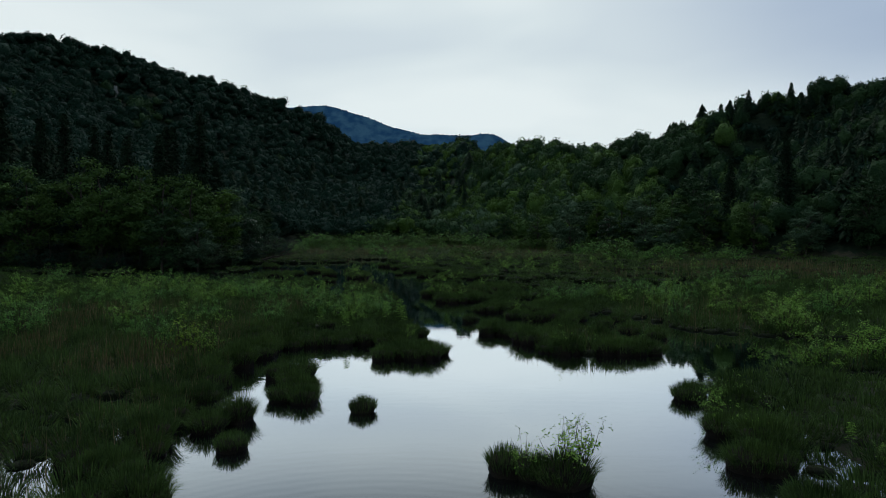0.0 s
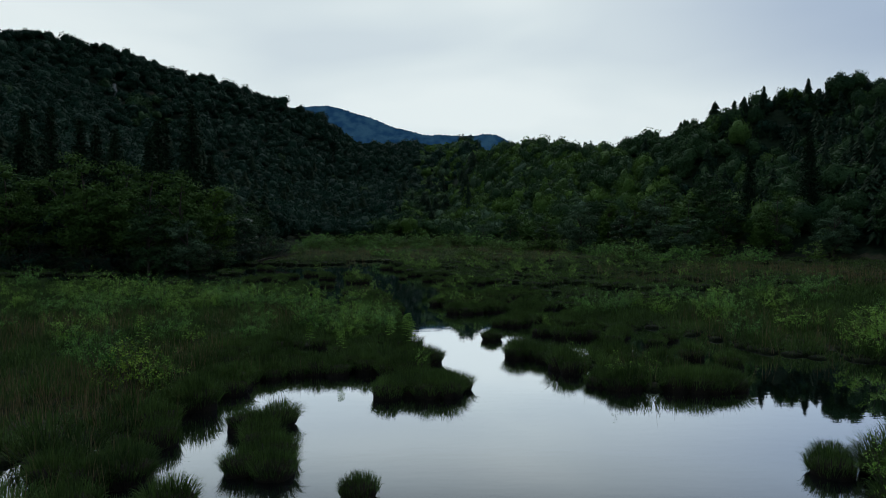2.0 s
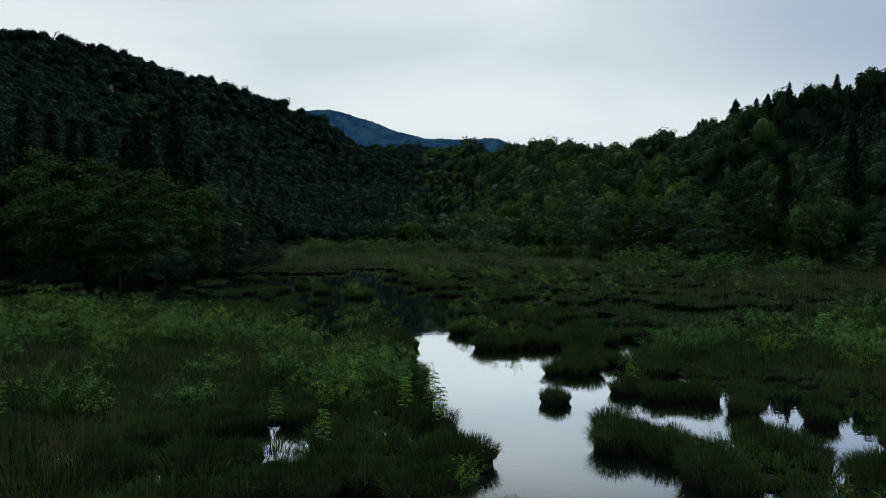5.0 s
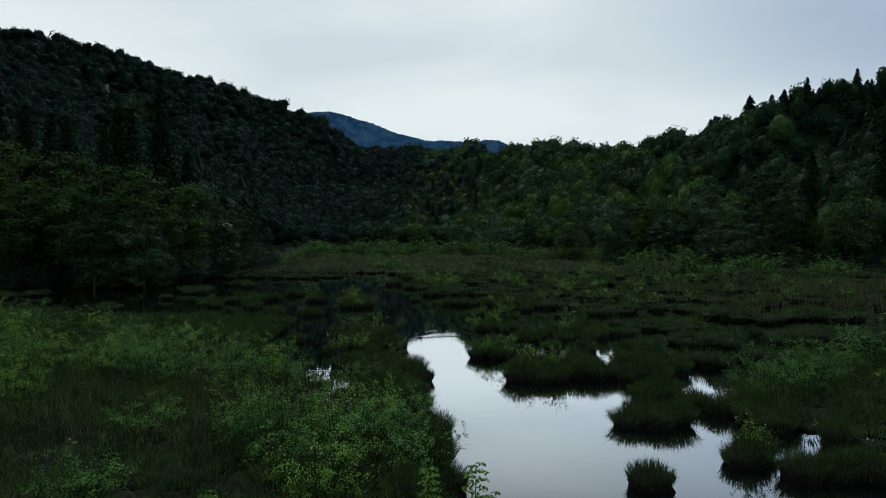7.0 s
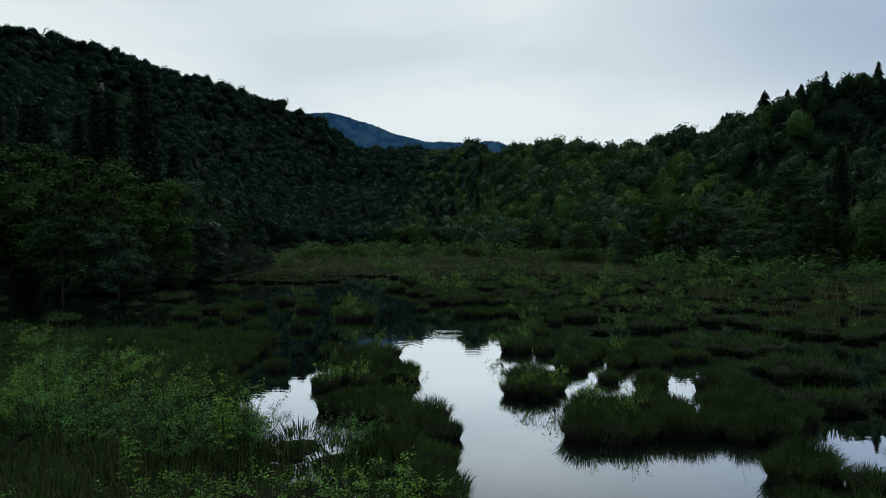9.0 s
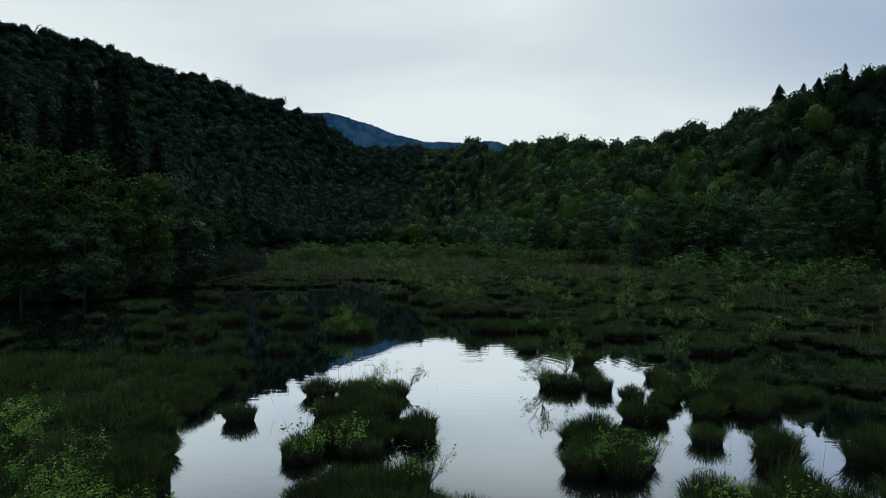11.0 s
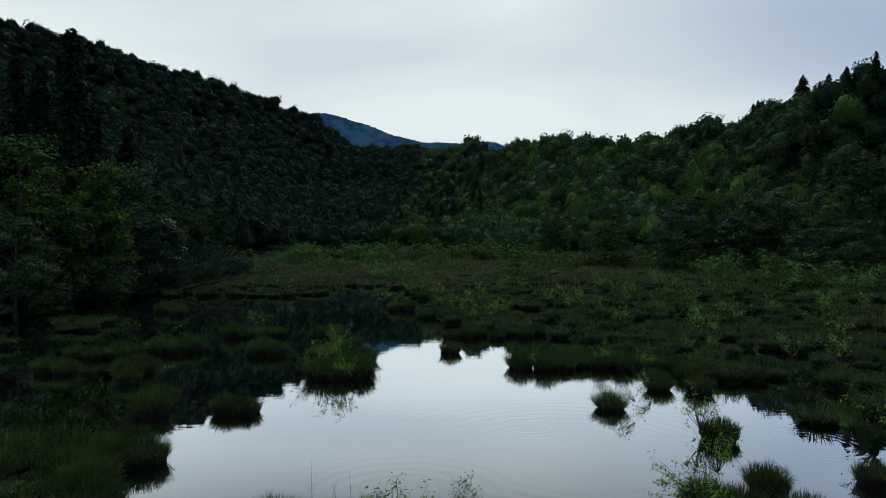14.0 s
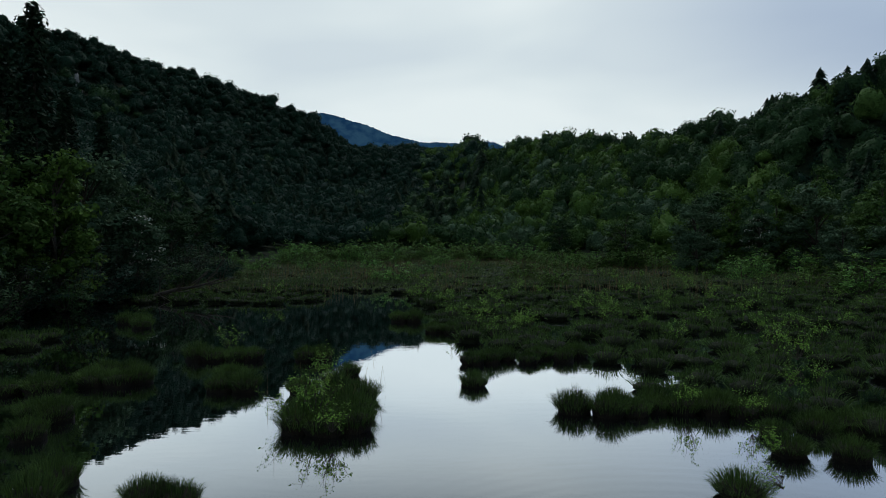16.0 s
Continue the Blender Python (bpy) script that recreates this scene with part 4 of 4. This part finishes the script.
BUSH = [shrub("willow_bush", 400 + k, "dense rounded grey-green willow bush rising from the sedge", WILLOW, "shrubs in the marsh", stems=34, tall=1.9, wide=1.05, per=30, leaf=0.029, open_base=0.25) for k in range(3)]
BUSH += [shrub("buckthorn_bush", 410 + k, "bright green leafy buckthorn bush rising from the sedge", BUCKTHORN, "shrubs in the marsh", stems=32, tall=1.7, wide=1.0, per=30, leaf=0.029, open_base=0.25) for k in range(3)]
SCRUB = [shrub("scrub_bush", 440 + k, "green scrub bush where the marsh meets the woods", (WILLOW, LIME)[k % 2], "scrub at the foot of the woods", stems=22, tall=1.8, wide=1.0, per=13, leaf=0.056, open_base=0.2) for k in range(4)]
# the second bush uses the leaf colour with painted shade and haze
SHADE = [shrub("undergrowth_bush", 450 + k, "dark green undergrowth bush in the shade of the wood", (OAK, SHADED_HAZY)[k % 2], "undergrowth along the wood", stems=26, tall=1.8, wide=1.0, per=20, leaf=0.036, open_base=0.1) for k in range(2)]
OPEN = [shrub("buckthorn_seedling", 420 + k, "small open bush with sparse light green leaves among sedge", BUCKTHORN, "seedlings in the sedge", stems=13, tall=1.45, wide=0.6, per=8, leaf=0.040, open_base=0.40) for k in range(3)]
GOLD = shrub("yellow_bush", 430, "yellowish green bush standing in the sedge", YELLOWISH, "", stems=20, tall=1.7, wide=0.8, per=11, leaf=0.036, open_base=0.35)
GOLD.matrix_world = pose(-10.2, 25.0, 0.1) @ Matrix.Diagonal((1.5, 1.5, 1.2, 1))

BUSH_LEFT = [(-9.7, 25.4, 1.0), (-12.3, 27.5, 1.1), (-14.5, 29.8, 1.0), (-20.3, 30.0, 1.6), (-9.4, 34.0, 0.9), (-13.0, 34.1, 1.0), (-5.2, 34.4, 1.0), (-3.3, 35.7, 0.9), (-5.0, 36.2, 1.1), (-6.5, 36.5, 1.2),
             (-3.9, 37.9, 1.0), (-10.3, 38.1, 0.9), (-4.4, 39.4, 0.9), (-27.3, 40.5, 1.3), (-15.7, 41.7, 1.0), (-9.5, 42.6, 1.1), (-5.6, 43.0, 0.8), (-11.9, 43.7, 1.1), (-8.6, 43.6, 1.1), (-11.1, 46.1, 1.1),
             (-16.4, 46.2, 1.1), (-19.3, 47.6, 1.2), (-16.0, 48.5, 1.1), (-20.6, 49.3, 1.2), (-26.3, 49.5, 1.2), (-14.5, 50.4, 1.1), (-17.1, 50.5, 1.1), (-18.1, 52.5, 1.1), (-29.7, 54.0, 1.2)]
BUSH_MORE = [(-24.1, 56.0, 1.2), (-22.1, 56.6, 1.1), (-26.7, 57.0, 1.2), (-37.6, 61.4, 1.4), (-31.1, 60.9, 1.2), (-13.6, 44.8, 1.1), (-10.3, 44.4, 1.1), (-7.2, 37.4, 1.0), (-5.8, 37.6, 1.1), (-14.2, 46.8, 1.1), (-8.0, 42.8, 1.0),
             (-18.2, 45.0, 1.2), (-22.5, 46.8, 1.2), (-23.6, 50.4, 1.3), (-33.0, 50.0, 1.4), (-28.0, 46.0, 1.3), (-7.6, 38.4, 0.9), (-16.8, 33.0, 1.2), (-22.6, 36.0, 1.3), (-19.5, 40.2, 1.1)]
BUSH_RIGHT = [(9.2, 12.6, 0.5), (16.1, 23.2, 1.4), (16.6, 30.6, 1.3), (20.9, 34.5, 1.4), (16.1, 35.9, 1.2), (27.2, 40.3, 1.5), (15.1, 40.8, 1.2), (14.8, 42.8, 1.2), (11.7, 41.9, 1.1), (9.0, 42.4, 1.1), (7.2, 42.0, 1.0), (11.1, 45.0, 1.1),
              (9.8, 44.2, 1.1), (23.4, 47.6, 1.4), (14.1, 47.4, 1.2), (22.7, 52.6, 1.3), (29.2, 55.8, 1.3), (18.2, 33.2, 1.2), (23.5, 37.5, 1.4), (19.2, 43.8, 1.3), (13.2, 38.2, 1.1), (17.4, 46.6, 1.2), (12.8, 34.4, 1.0), (30.5, 46.5, 1.5), (34.0, 38.5, 1.6), (13.4, 22.0, 1.1), (18.5, 21.8, 1.4)]
rng = np.random.default_rng(63)
for spots in (BUSH_LEFT, BUSH_MORE, BUSH_RIGHT):
    for x, y, s in spots:
        k = int(rng.choice(6, p=[0.17, 0.17, 0.16, 0.17, 0.17, 0.16]))
        copy_thing(BUSH[k], pose(x, y, 0.02, 0, 0, rng.uniform(0, 360)) @ Matrix.Diagonal((s * rng.uniform(0.9, 1.25), s * rng.uniform(0.9, 1.25), s * rng.uniform(0.8, 1.05), 1)))
SMALL = [(2.4, 12.5, 1.0), (2.9, 12.9, 0.9), (1.6, 12.6, 0.6), (7.4, 14.8, 0.8), (7.5, 17.5, 0.7), (8.4, 18.2, 0.6), (4.2, 36.6, 0.8), (0.3, 46.0, 0.8), (1.3, 45.4, 0.8), (-0.2, 48.4, 0.8), (5.0, 26.4, 0.7), (4.0, 29.4, 0.7), (6.2, 26.8, 0.7), (3.4, 54.6, 0.8), (0.0, 58.0, 0.8),
         (-9.5, 68.4, 1.0), (-9.9, 69.6, 1.0), (-8.9, 67.2, 0.8), (0.9, 61.0, 0.9), (-6.2, 54.8, 0.9), (4.8, 60.5, 0.9), (9.0, 62.3, 1.0), (-1.2, 55.6, 0.8), (-10.0, 72.4, 1.0), (9.4, 69.1, 1.1), (11.5, 65.8, 1.1), (0.5, 69.2, 0.7), (1.9, 68.4, 0.7)]
SMALL_FAR = [(3.6, 88.7, 1.2), (-1.6, 84.9, 1.1), (-15.1, 78.5, 1.0), (3.9, 94.0, 1.2), (-5.6, 89.4, 1.2), (7.6, 78.0, 1.1), (4.3, 80.0, 1.0), (4.1, 84.3, 1.1), (10.8, 80.2, 1.1), (-2.4, 97.0, 1.3), (12.0, 90.0, 1.2), (-20.0, 104.0, 1.3), (-8.4, 101.0, 1.2), (18.0, 84.0, 1.2), (9.0, 104.0, 1.3), (-4.6, 47.8, 0.8), (-6.4, 49.6, 0.9), (-7.2, 49.0, 0.9), (-0.8, 49.0, 0.7)]
for spots in (SMALL, SMALL_FAR):
    for x, y, s in spots:
        z = 0.25 if not bool(solid(np.array(x), np.array(y))) else 0.05
        copy_thing(OPEN[int(rng.integers(3))], pose(x, y, z, 0, 0, rng.uniform(0, 360)) @ Matrix.Diagonal((s, s, s * rng.uniform(0.85, 1.1), 1)))
for x, y, s, lean, turn in ((-0.9, 56.8, 0.85, 62, 180), (-5.4, 55.9, 0.7, 40, 20), (-10.2, 68.6, 0.8, 55, 200), (1.2, 65.6, 0.7, 58, 190), (0.0, 63.4, 0.6, 50, 170), (-0.8, 48.8, 0.7, 55, 215), (-1.7, 27.5, 0.8, 30, 10), (7.2, 15.8, 0.9, 50, 185)):
    copy_thing(OPEN[int(rng.integers(3))], pose(x, y, 0.3, 0, 0, turn) @ pose(0, 0, 0, 0, lean, 0) @ Matrix.Diagonal((s * 0.7, s * 0.7, s, 1)))
for k, e in enumerate(BUSH):
    e.matrix_world = pose(-24 + 2.1 * k, 43 + 0.6 * k, 0.02) @ Matrix.Diagonal((1.1, 1.1, 1.0, 1))
for k, e in enumerate(SCRUB):
    e.matrix_world = pose(-30 + 15 * k, 176 + 3 * k, 0.0) @ Matrix.Diagonal((1.6, 1.6, 1.3, 1))
for k, e in enumerate(SHADE):
    e.matrix_world = pose(-41 - 5 * k, 89.5, 0.1) @ Matrix.Diagonal((1.8, 1.8, 1.5, 1))
for k, e in enumerate(OPEN):
    e.matrix_world = pose(-11.5 - 3.0 * k, 33.0 + 2.0 * k, 0.05)

rng = np.random.default_rng(64)
made = 0
while made < 70:
    x, y = rng.uniform(-36, 60), rng.uniform(100, 192)
    if float(hill(np.array(x), np.array(y))) < 0.6 and bool(inside(FAR_MARSH, np.array(x), np.array(y))) and (rng.random() < (y - 95) / 80 or abs(x) > 28):
        s = rng.uniform(0.8, 1.6)
        copy_thing(SCRUB[int(rng.integers(4))], pose(x, y, 0.0, 0, 0, rng.uniform(0, 360)) @ Matrix.Diagonal((s * 1.3, s * 1.3, s, 1)))
        made += 1
# seedlings dotted over the far tussocks
made = 0
while made < 96:
    x, y = rng.uniform(-16, 34), rng.uniform(70, 132)
    if bool(inside(FAR_MARSH, np.array(x), np.array(y))):
        s = rng.uniform(0.7, 1.25)
        copy_thing(OPEN[int(rng.integers(3))], pose(x, y, 0.15, 0, 0, rng.uniform(0, 360)) @ Matrix.Diagonal((s, s, s, 1)))
        made += 1
# scrub where the far marsh meets the woods
for k in range(64):
    x = -47 + 0.98 * k + rng.uniform(-1, 1)
    y = float(np.interp(x, [-47, -44, 5, 16, 24], [150, 205, 208, 185, 168])) + rng.uniform(-16, 3)
    s = rng.uniform(1.1, 2.6)
    copy_thing(SCRUB[int(rng.integers(4))], pose(x, y, max(0.0, float(hill(np.array(x), np.array(y)))), 0, 0, rng.uniform(0, 360)) @ Matrix.Diagonal((s * 1.3, s * 1.3, s, 1)))
# undergrowth along the foot of the woods
for x, y in [(-34 - 2.6 * k, 88.5 - 1.2 * math.sin(k * 1.7)) for k in range(16)] + [(-33.5 - 0.7 * math.sin(k * 2.1), 90 + 3.4 * k) for k in range(14)] + [(47 - 2.0 * k, 116 + 2.6 * k + math.sin(k * 2.3)) for k in range(16)]:
    s = rng.uniform(1.2, 2.1)
    copy_thing(SHADE[int(rng.integers(2))] if x < 0 else SCRUB[int(rng.integers(4))], pose(x, y, float(hill(np.array(x), np.array(y))), 0, 0, rng.uniform(0, 360)) @ Matrix.Diagonal((s * 1.2, s * 1.2, s, 1)))

# ---- single trees at the foot of the woods ----


def broadleaf(seed, label, mat, tall, radius, per=105, leaf=0.17, extra=None):
    rng = np.random.default_rng(seed)
    n = 58
    c = ball(rng, n, -0.9) * np.array([radius * 0.84, radius * 0.84, tall * 0.47]) * rng.uniform(0.5, 1.06, (n, 1)) + np.array([0, 0, tall * 0.49])
    wood = [tube([(0, 0, -0.3), (0.05, 0, tall * 0.2), (0.12, 0.05, tall * 0.45), (0.1, 0.1, tall * 0.8)], [tall * 0.02, tall * 0.016, tall * 0.011, 0.03], 7)]
    sprays, blossom = [], []
    for k, p in enumerate(c):
        f = np.array([0.1, 0.05, max(0.15 * tall, p[2] - 0.2 * tall)])
        if k % 2 == 0:
            wood.append(tube([f, (f + p) / 2 + np.array([0, 0, 0.3]), p], [tall * 0.008, tall * 0.005, 0.015], 4))
        r = rng.uniform(0.17, 0.31) * radius
        d = unit(rng.normal(size=(per, 3)))
        # boughs lie in flat tiers, fuller above than below
        flat = np.array([1.15, 1.15, 0.62])
        q = p + d * r * rng.uniform(0.45, 1.15, (per, 1)) * flat
        sprays.append((OCTA_V * r * 0.62 * rng.uniform(0.7, 1.1, (6, 1)) * flat + p - np.array([0, 0, 0.12 * r]), OCTA_T))
        sprays.append(leaves(rng, q, d * 0.7 + np.array([0, 0, 0.6]), leaf * rng.uniform(0.55, 1.3, per), 0.6))
        if extra is not None and k % 4 == 0:
            d = ball(rng, 20, 0.0)
            blossom.append(leaves(rng, p + d * r * 1.1 * flat, d, np.full(len(d), 0.12), 0.8))
    e = tagged(new("tree"), label, "tree", "trees at the foot of the woods")
    part("trunk", mesh_of("trunk", *join(wood), [BARK]), e)
    part("crown", mesh_of("crown", *join(sprays), [mat]), e)
    if blossom:
        part("blossom", mesh_of("blossom", *join(blossom), [extra]), e, "clusters of creamy white blossom")
    return e


def spruce(seed, tall, width):
    rng = np.random.default_rng(seed)
    e = tagged(new("spruce"), "tall dark spruce with drooping boughs at the wood's edge", "tree", "trees at the foot of the woods")
    part("trunk", mesh_of("trunk", *tube([(0, 0, -0.3), (0, 0, tall * 0.5), (0, 0, tall * 0.99)], [tall * 0.014, tall * 0.008, 0.02], 6), [BARK]), e)
    at, nr, sz = [], [], []
    for k in range(330):
        h = 0.05 + 0.93 * (k / 330) ** 1.1
        an, reach = k * 2.399 + rng.uniform(-0.4, 0.4), tall * (width * (1 - h) ** 0.8 + 0.012) * rng.uniform(0.6, 1.2)
        d = np.array([math.cos(an), math.sin(an), 0])
        for f in np.linspace(0.15, 1.0, 10):
            p = d * reach * f + np.array([0, 0, h * tall + 0.10 * reach * f - 0.50 * reach * f * f]) + rng.normal(size=3) * 0.10
            at.append(p)
            nr.append(d * 0.5 + np.array([0, 0, 0.8]))
            sz.append(0.20 * (1.25 - 0.5 * h) * rng.uniform(0.7, 1.3))
    part("crown", mesh_of("crown", *leaves(rng, np.array(at), np.array(nr), np.array(sz) * 1.5, 0.42), [SPRUCE]), e)
    return e


HORN_TREE = broadleaf(505, "dark green hornbeam at the wood's edge by the marsh", OAK, 12.5, 3.9)
TREES = [broadleaf(500, "broad dark green oak at the wood's edge by the marsh", OAK, 12.5, 4.0), broadleaf(501, "leafy green beech at the wood's edge by the marsh", BEECH, 12.0, 3.8),
         broadleaf(502, "grey-green feathery willow tree beside the marsh", ASH, 9.5, 3.4, 125, 0.14), broadleaf(503, "light yellow-green lime tree beside the marsh", LIME, 9.0, 2.9), HORN_TREE]
ELDER = broadleaf(504, "small tree with creamy white blossom beside the marsh", ASH, 8.5, 2.4, 110, 0.15, BLOSSOM)
FIRS = [spruce(510, 20.0, 0.17), spruce(511, 16.0, 0.20)]
TREE_LEFT = [(-36.5, 92, 1, 1.1), (-34.5, 98.5, 3, 1.3), (-40.0, 90.5, 1, 1.15), (-44.5, 93, 1, 1.3), (-54, 95, 1, 1.42), (-59, 90, 1, 1.25), (-49, 90.5, 1, 1.25), (-64, 93, 0, 1.35), (-70, 92, 1, 1.35), (-37.3, 107.3, 2, 1.5), (-39.5, 100, 1, 1.25), (-47, 98, 1, 1.3), (-38, 113, 2, 0.9), (-39, 121, 4, 0.9), (-40, 131, 4, 0.9), (-41, 142, 4, 0.9), (-58, 98, 4, 1.1), (-34.0, 87.5, 2, 0.8), (-38.5, 86.5, 4, 0.75)]
TREE_RIGHT = [(27.0, 134, 2, 1.12), (33.8, 139, 3, 1.2), (38.4, 136, 3, 1.25), (41.5, 132, 2, 1.3), (39.5, 124, 2, 0.75), (45.5, 126, 1, 0.95), (42.5, 119, 2, 0.85), (50, 121, 0, 0.95), (56, 114, 1, 0.95), (31, 142, 0, 0.95), (22.5, 150, 1, 0.8), (24.0, 160, 2, 0.9), (17.0, 176, 0, 0.8), (10.5, 191, 2, 0.85), (19.5, 186, 1, 0.9), (62, 108, 2, 0.9), (70, 104, 0, 1.0), (78, 98, 1, 1.0), (86, 92, 2, 1.0), (35, 146, 0, 1.05), (46, 140, 1, 1.1), (52, 132, 0, 1.1)]
rng = np.random.default_rng(90)
for spots in (TREE_LEFT, TREE_RIGHT):
    for x, y, k, s in spots:
        copy_thing(TREES[k], pose(x, y, float(hill(np.array(x), np.array(float(y)))), 0, 0, rng.uniform(0, 360)) @ Matrix.Diagonal((s * rng.uniform(0.9, 1.1), s * rng.uniform(0.9, 1.1), s, 1)))
for x, y, k, s in ((-40.0, 104.9, 0, 1.27), (-47.5, 112, 0, 1.2), (-52.5, 118, 1, 1.4), (-60, 114, 0, 1.1), (-50, 126, 0, 1.15), (-43.5, 122, 1, 1.2), (-69, 116, 0, 1.2), (-78, 112, 1, 1.5), (-57, 128, 0, 1.2), (-37.5, 100, 1, 0.9), (-43, 97, 0, 0.95), (-50, 101, 0, 1.05), (-46, 106, 0, 1.15), (-57, 104, 0, 1.1), (-63, 99, 1, 1.1), (-41, 109, 1, 1.0), (-44, 116, 0, 1.0), (-67, 106, 0, 1.1), (-75, 100, 1, 1.2), (58, 128, 1, 0.9), (66, 122, 1, 1.0)):
    copy_thing(FIRS[k], pose(x, y, float(hill(np.array(x), np.array(float(y)))), 0, 0, rng.uniform(0, 360)) @ Matrix.Diagonal((s, s, s, 1)))
for k, e in enumerate(TREES):
    e.matrix_world = pose(-66 - 7 * k, 97, 0.05)
ELDER.matrix_world = pose(-33.0, 107.5, 0.05)
HORN_TREE.matrix_world = pose(-94, 97, 0.05)
FIRS[0].matrix_world, FIRS[1].matrix_world = pose(-55, 110, 1.0), pose(-49, 113, 1.0)
copy_thing(ELDER, pose(35.2, 134.0, 0.4, 0, 0, 130))

# ---- fallen dead tree on the far left shore ----


def dead_tree():
    rng = np.random.default_rng(71)
    e = tagged(new("fallen_tree"), "bare dead tree fallen into the water at the shore", "dead tree")
    trunk = [(0, 0, 0.05), (1.6, 0.2, 0.5), (3.2, 0.1, 0.95), (4.8, -0.2, 1.15), (6.4, -0.3, 1.5), (7.6, -0.2, 1.9)]
    part("trunk", mesh_of("trunk", *tube(trunk, [0.24, 0.20, 0.16, 0.12, 0.08, 0.04], 7), [BARK]), e)
    for k in range(14):
        p = np.array(trunk[1 + k % 4]) + rng.uniform(-0.3, 0.3, 3)
        d = unit(np.array([rng.uniform(0.2, 1.0), rng.uniform(-1, 1), rng.uniform(-0.35, 0.9)]))
        n = rng.uniform(1.2, 3.2)
        line = [p, p + d * n * 0.4 + rng.normal(size=3) * 0.08, p + d * n * 0.75 + rng.normal(size=3) * 0.15, p + d * n]
        part("limb", mesh_of("limb", *tube(line, [0.08, 0.06, 0.045, 0.02], 5), [BARK]), e)
    e.matrix_world = pose(-31.4, 105.0, 0.0, 0, 0, 8) @ Matrix.Diagonal((0.86, 0.86, 0.95, 1))


dead_tree()

# ---- leafy saplings on the left bank ----


def sapling(seed, tall):
    """A young ash: one stem with tiers of long feathered leaves."""
    rng = np.random.default_rng(seed)
    e = tagged(new("ash_sapling"), "young ash sapling with large bright feathered leaves", "sapling", "ash saplings on the bank")
    part("stem", mesh_of("stem", *tube([(0, 0, 0), (0.03, 0.02, tall * 0.5), (0.02, 0.05, tall)], [0.014, 0.010, 0.004], 5), [BARK]), e)
    lv = []
    for k in range(26):
        h, an = tall * (0.35 + 0.65 * (k / 25) ** 0.8), k * 2.4
        d = unit(np.array([math.cos(an), math.sin(an), 0.35]))
        for f in np.linspace(0.25, 1.0, 6):
            for side in (-1, 1):
                p = np.array([0.02, 0.03, h]) + d * f * 0.30 * (1.15 - h / tall * 0.5) - np.array([0, 0, 0.09 * f * f])
                s = np.array([-d[1], d[0], 0]) * side
                lv.append((p + s * 0.045, np.array([0, 0, 1.0]) + s * 0.3))
    lp, ln = np.array([a for a, _ in lv]), np.array([c for _, c in lv])
    part("foliage", mesh_of("foliage", *leaves(rng, lp, ln, np.full(len(lp), 0.040), 0.5), [BUCKTHORN]), e)
    return e


SAPLING = sapling(81, 1.5)
SAPLING.matrix_world = pose(-7.9, 41.2, 0.4)
for x, y, z, s in ((-2.2, 31.9, 0.3, 0.9), (-2.0, 31.4, 0.2, 0.8), (-2.9, 32.2, 0.3, 0.8), (-9.0, 39.8, 0.4, 0.8), (-6.2, 31.6, 0.3, 0.7), (-12.8, 31.0, 0.4, 0.9), (8.8, 13.6, 0.2, 0.45), (-4.6, 29.6, 0.3, 0.7)):
    copy_thing(SAPLING, pose(x, y, z, 0, 0, x * 77) @ Matrix.Diagonal((s, s, s, 1)))

# ---- pale crags showing through the left-hand woods ----


def crag(x, y, z, w, h, seed):
    rng = np.random.default_rng(seed)
    n, m = 7, 6
    u, t = np.meshgrid(np.linspace(-1, 1, n), np.linspace(0, 1, m))
    v = np.stack([u * w * (1 - 0.3 * t) + rng.normal(size=u.shape) * w * 0.12, -(1 - u ** 2) * w * 0.5 + t * w * 0.4 + rng.normal(size=u.shape) * w * 0.12, t * h + rng.normal(size=u.shape) * h * 0.05], -1).reshape(-1, 3)
    back = v + np.array([0, w * 1.2, 0])
    i, j = np.meshgrid(np.arange(m - 1), np.arange(n - 1), indexing="ij")
    a = (i * n + j).ravel()
    f = np.concatenate([np.stack([a, a + 1, a + n + 1], 1), np.stack([a, a + n + 1, a + n], 1)])
    top = np.arange((m - 1) * n, m * n - 1)
    rim = np.concatenate([np.stack([top, top + 1, top + 1 + m * n], 1), np.stack([top, top + 1 + m * n, top + m * n], 1)])
    e = tagged(new("limestone_crag", mesh_of("limestone_crag", np.concatenate([v, back]), np.concatenate([f, f[:, ::-1] + m * n, rim]), [ROCK])), "pale grey limestone crag among hillside trees", "rock", "crags in the woods")
    e.matrix_world = pose(x, y, z, 0, 0, 28)


for k, spot in enumerate([(-204.7, 399.4, 90.6, 1.6, 7), (-199.9, 394.1, 85.6, 1.2, 5), (-203.1, 394.1, 86.8, 1.8, 7), (-168.9, 484.9, 95.1, 1.5, 6)]):
    crag(*spot, 90 + k)
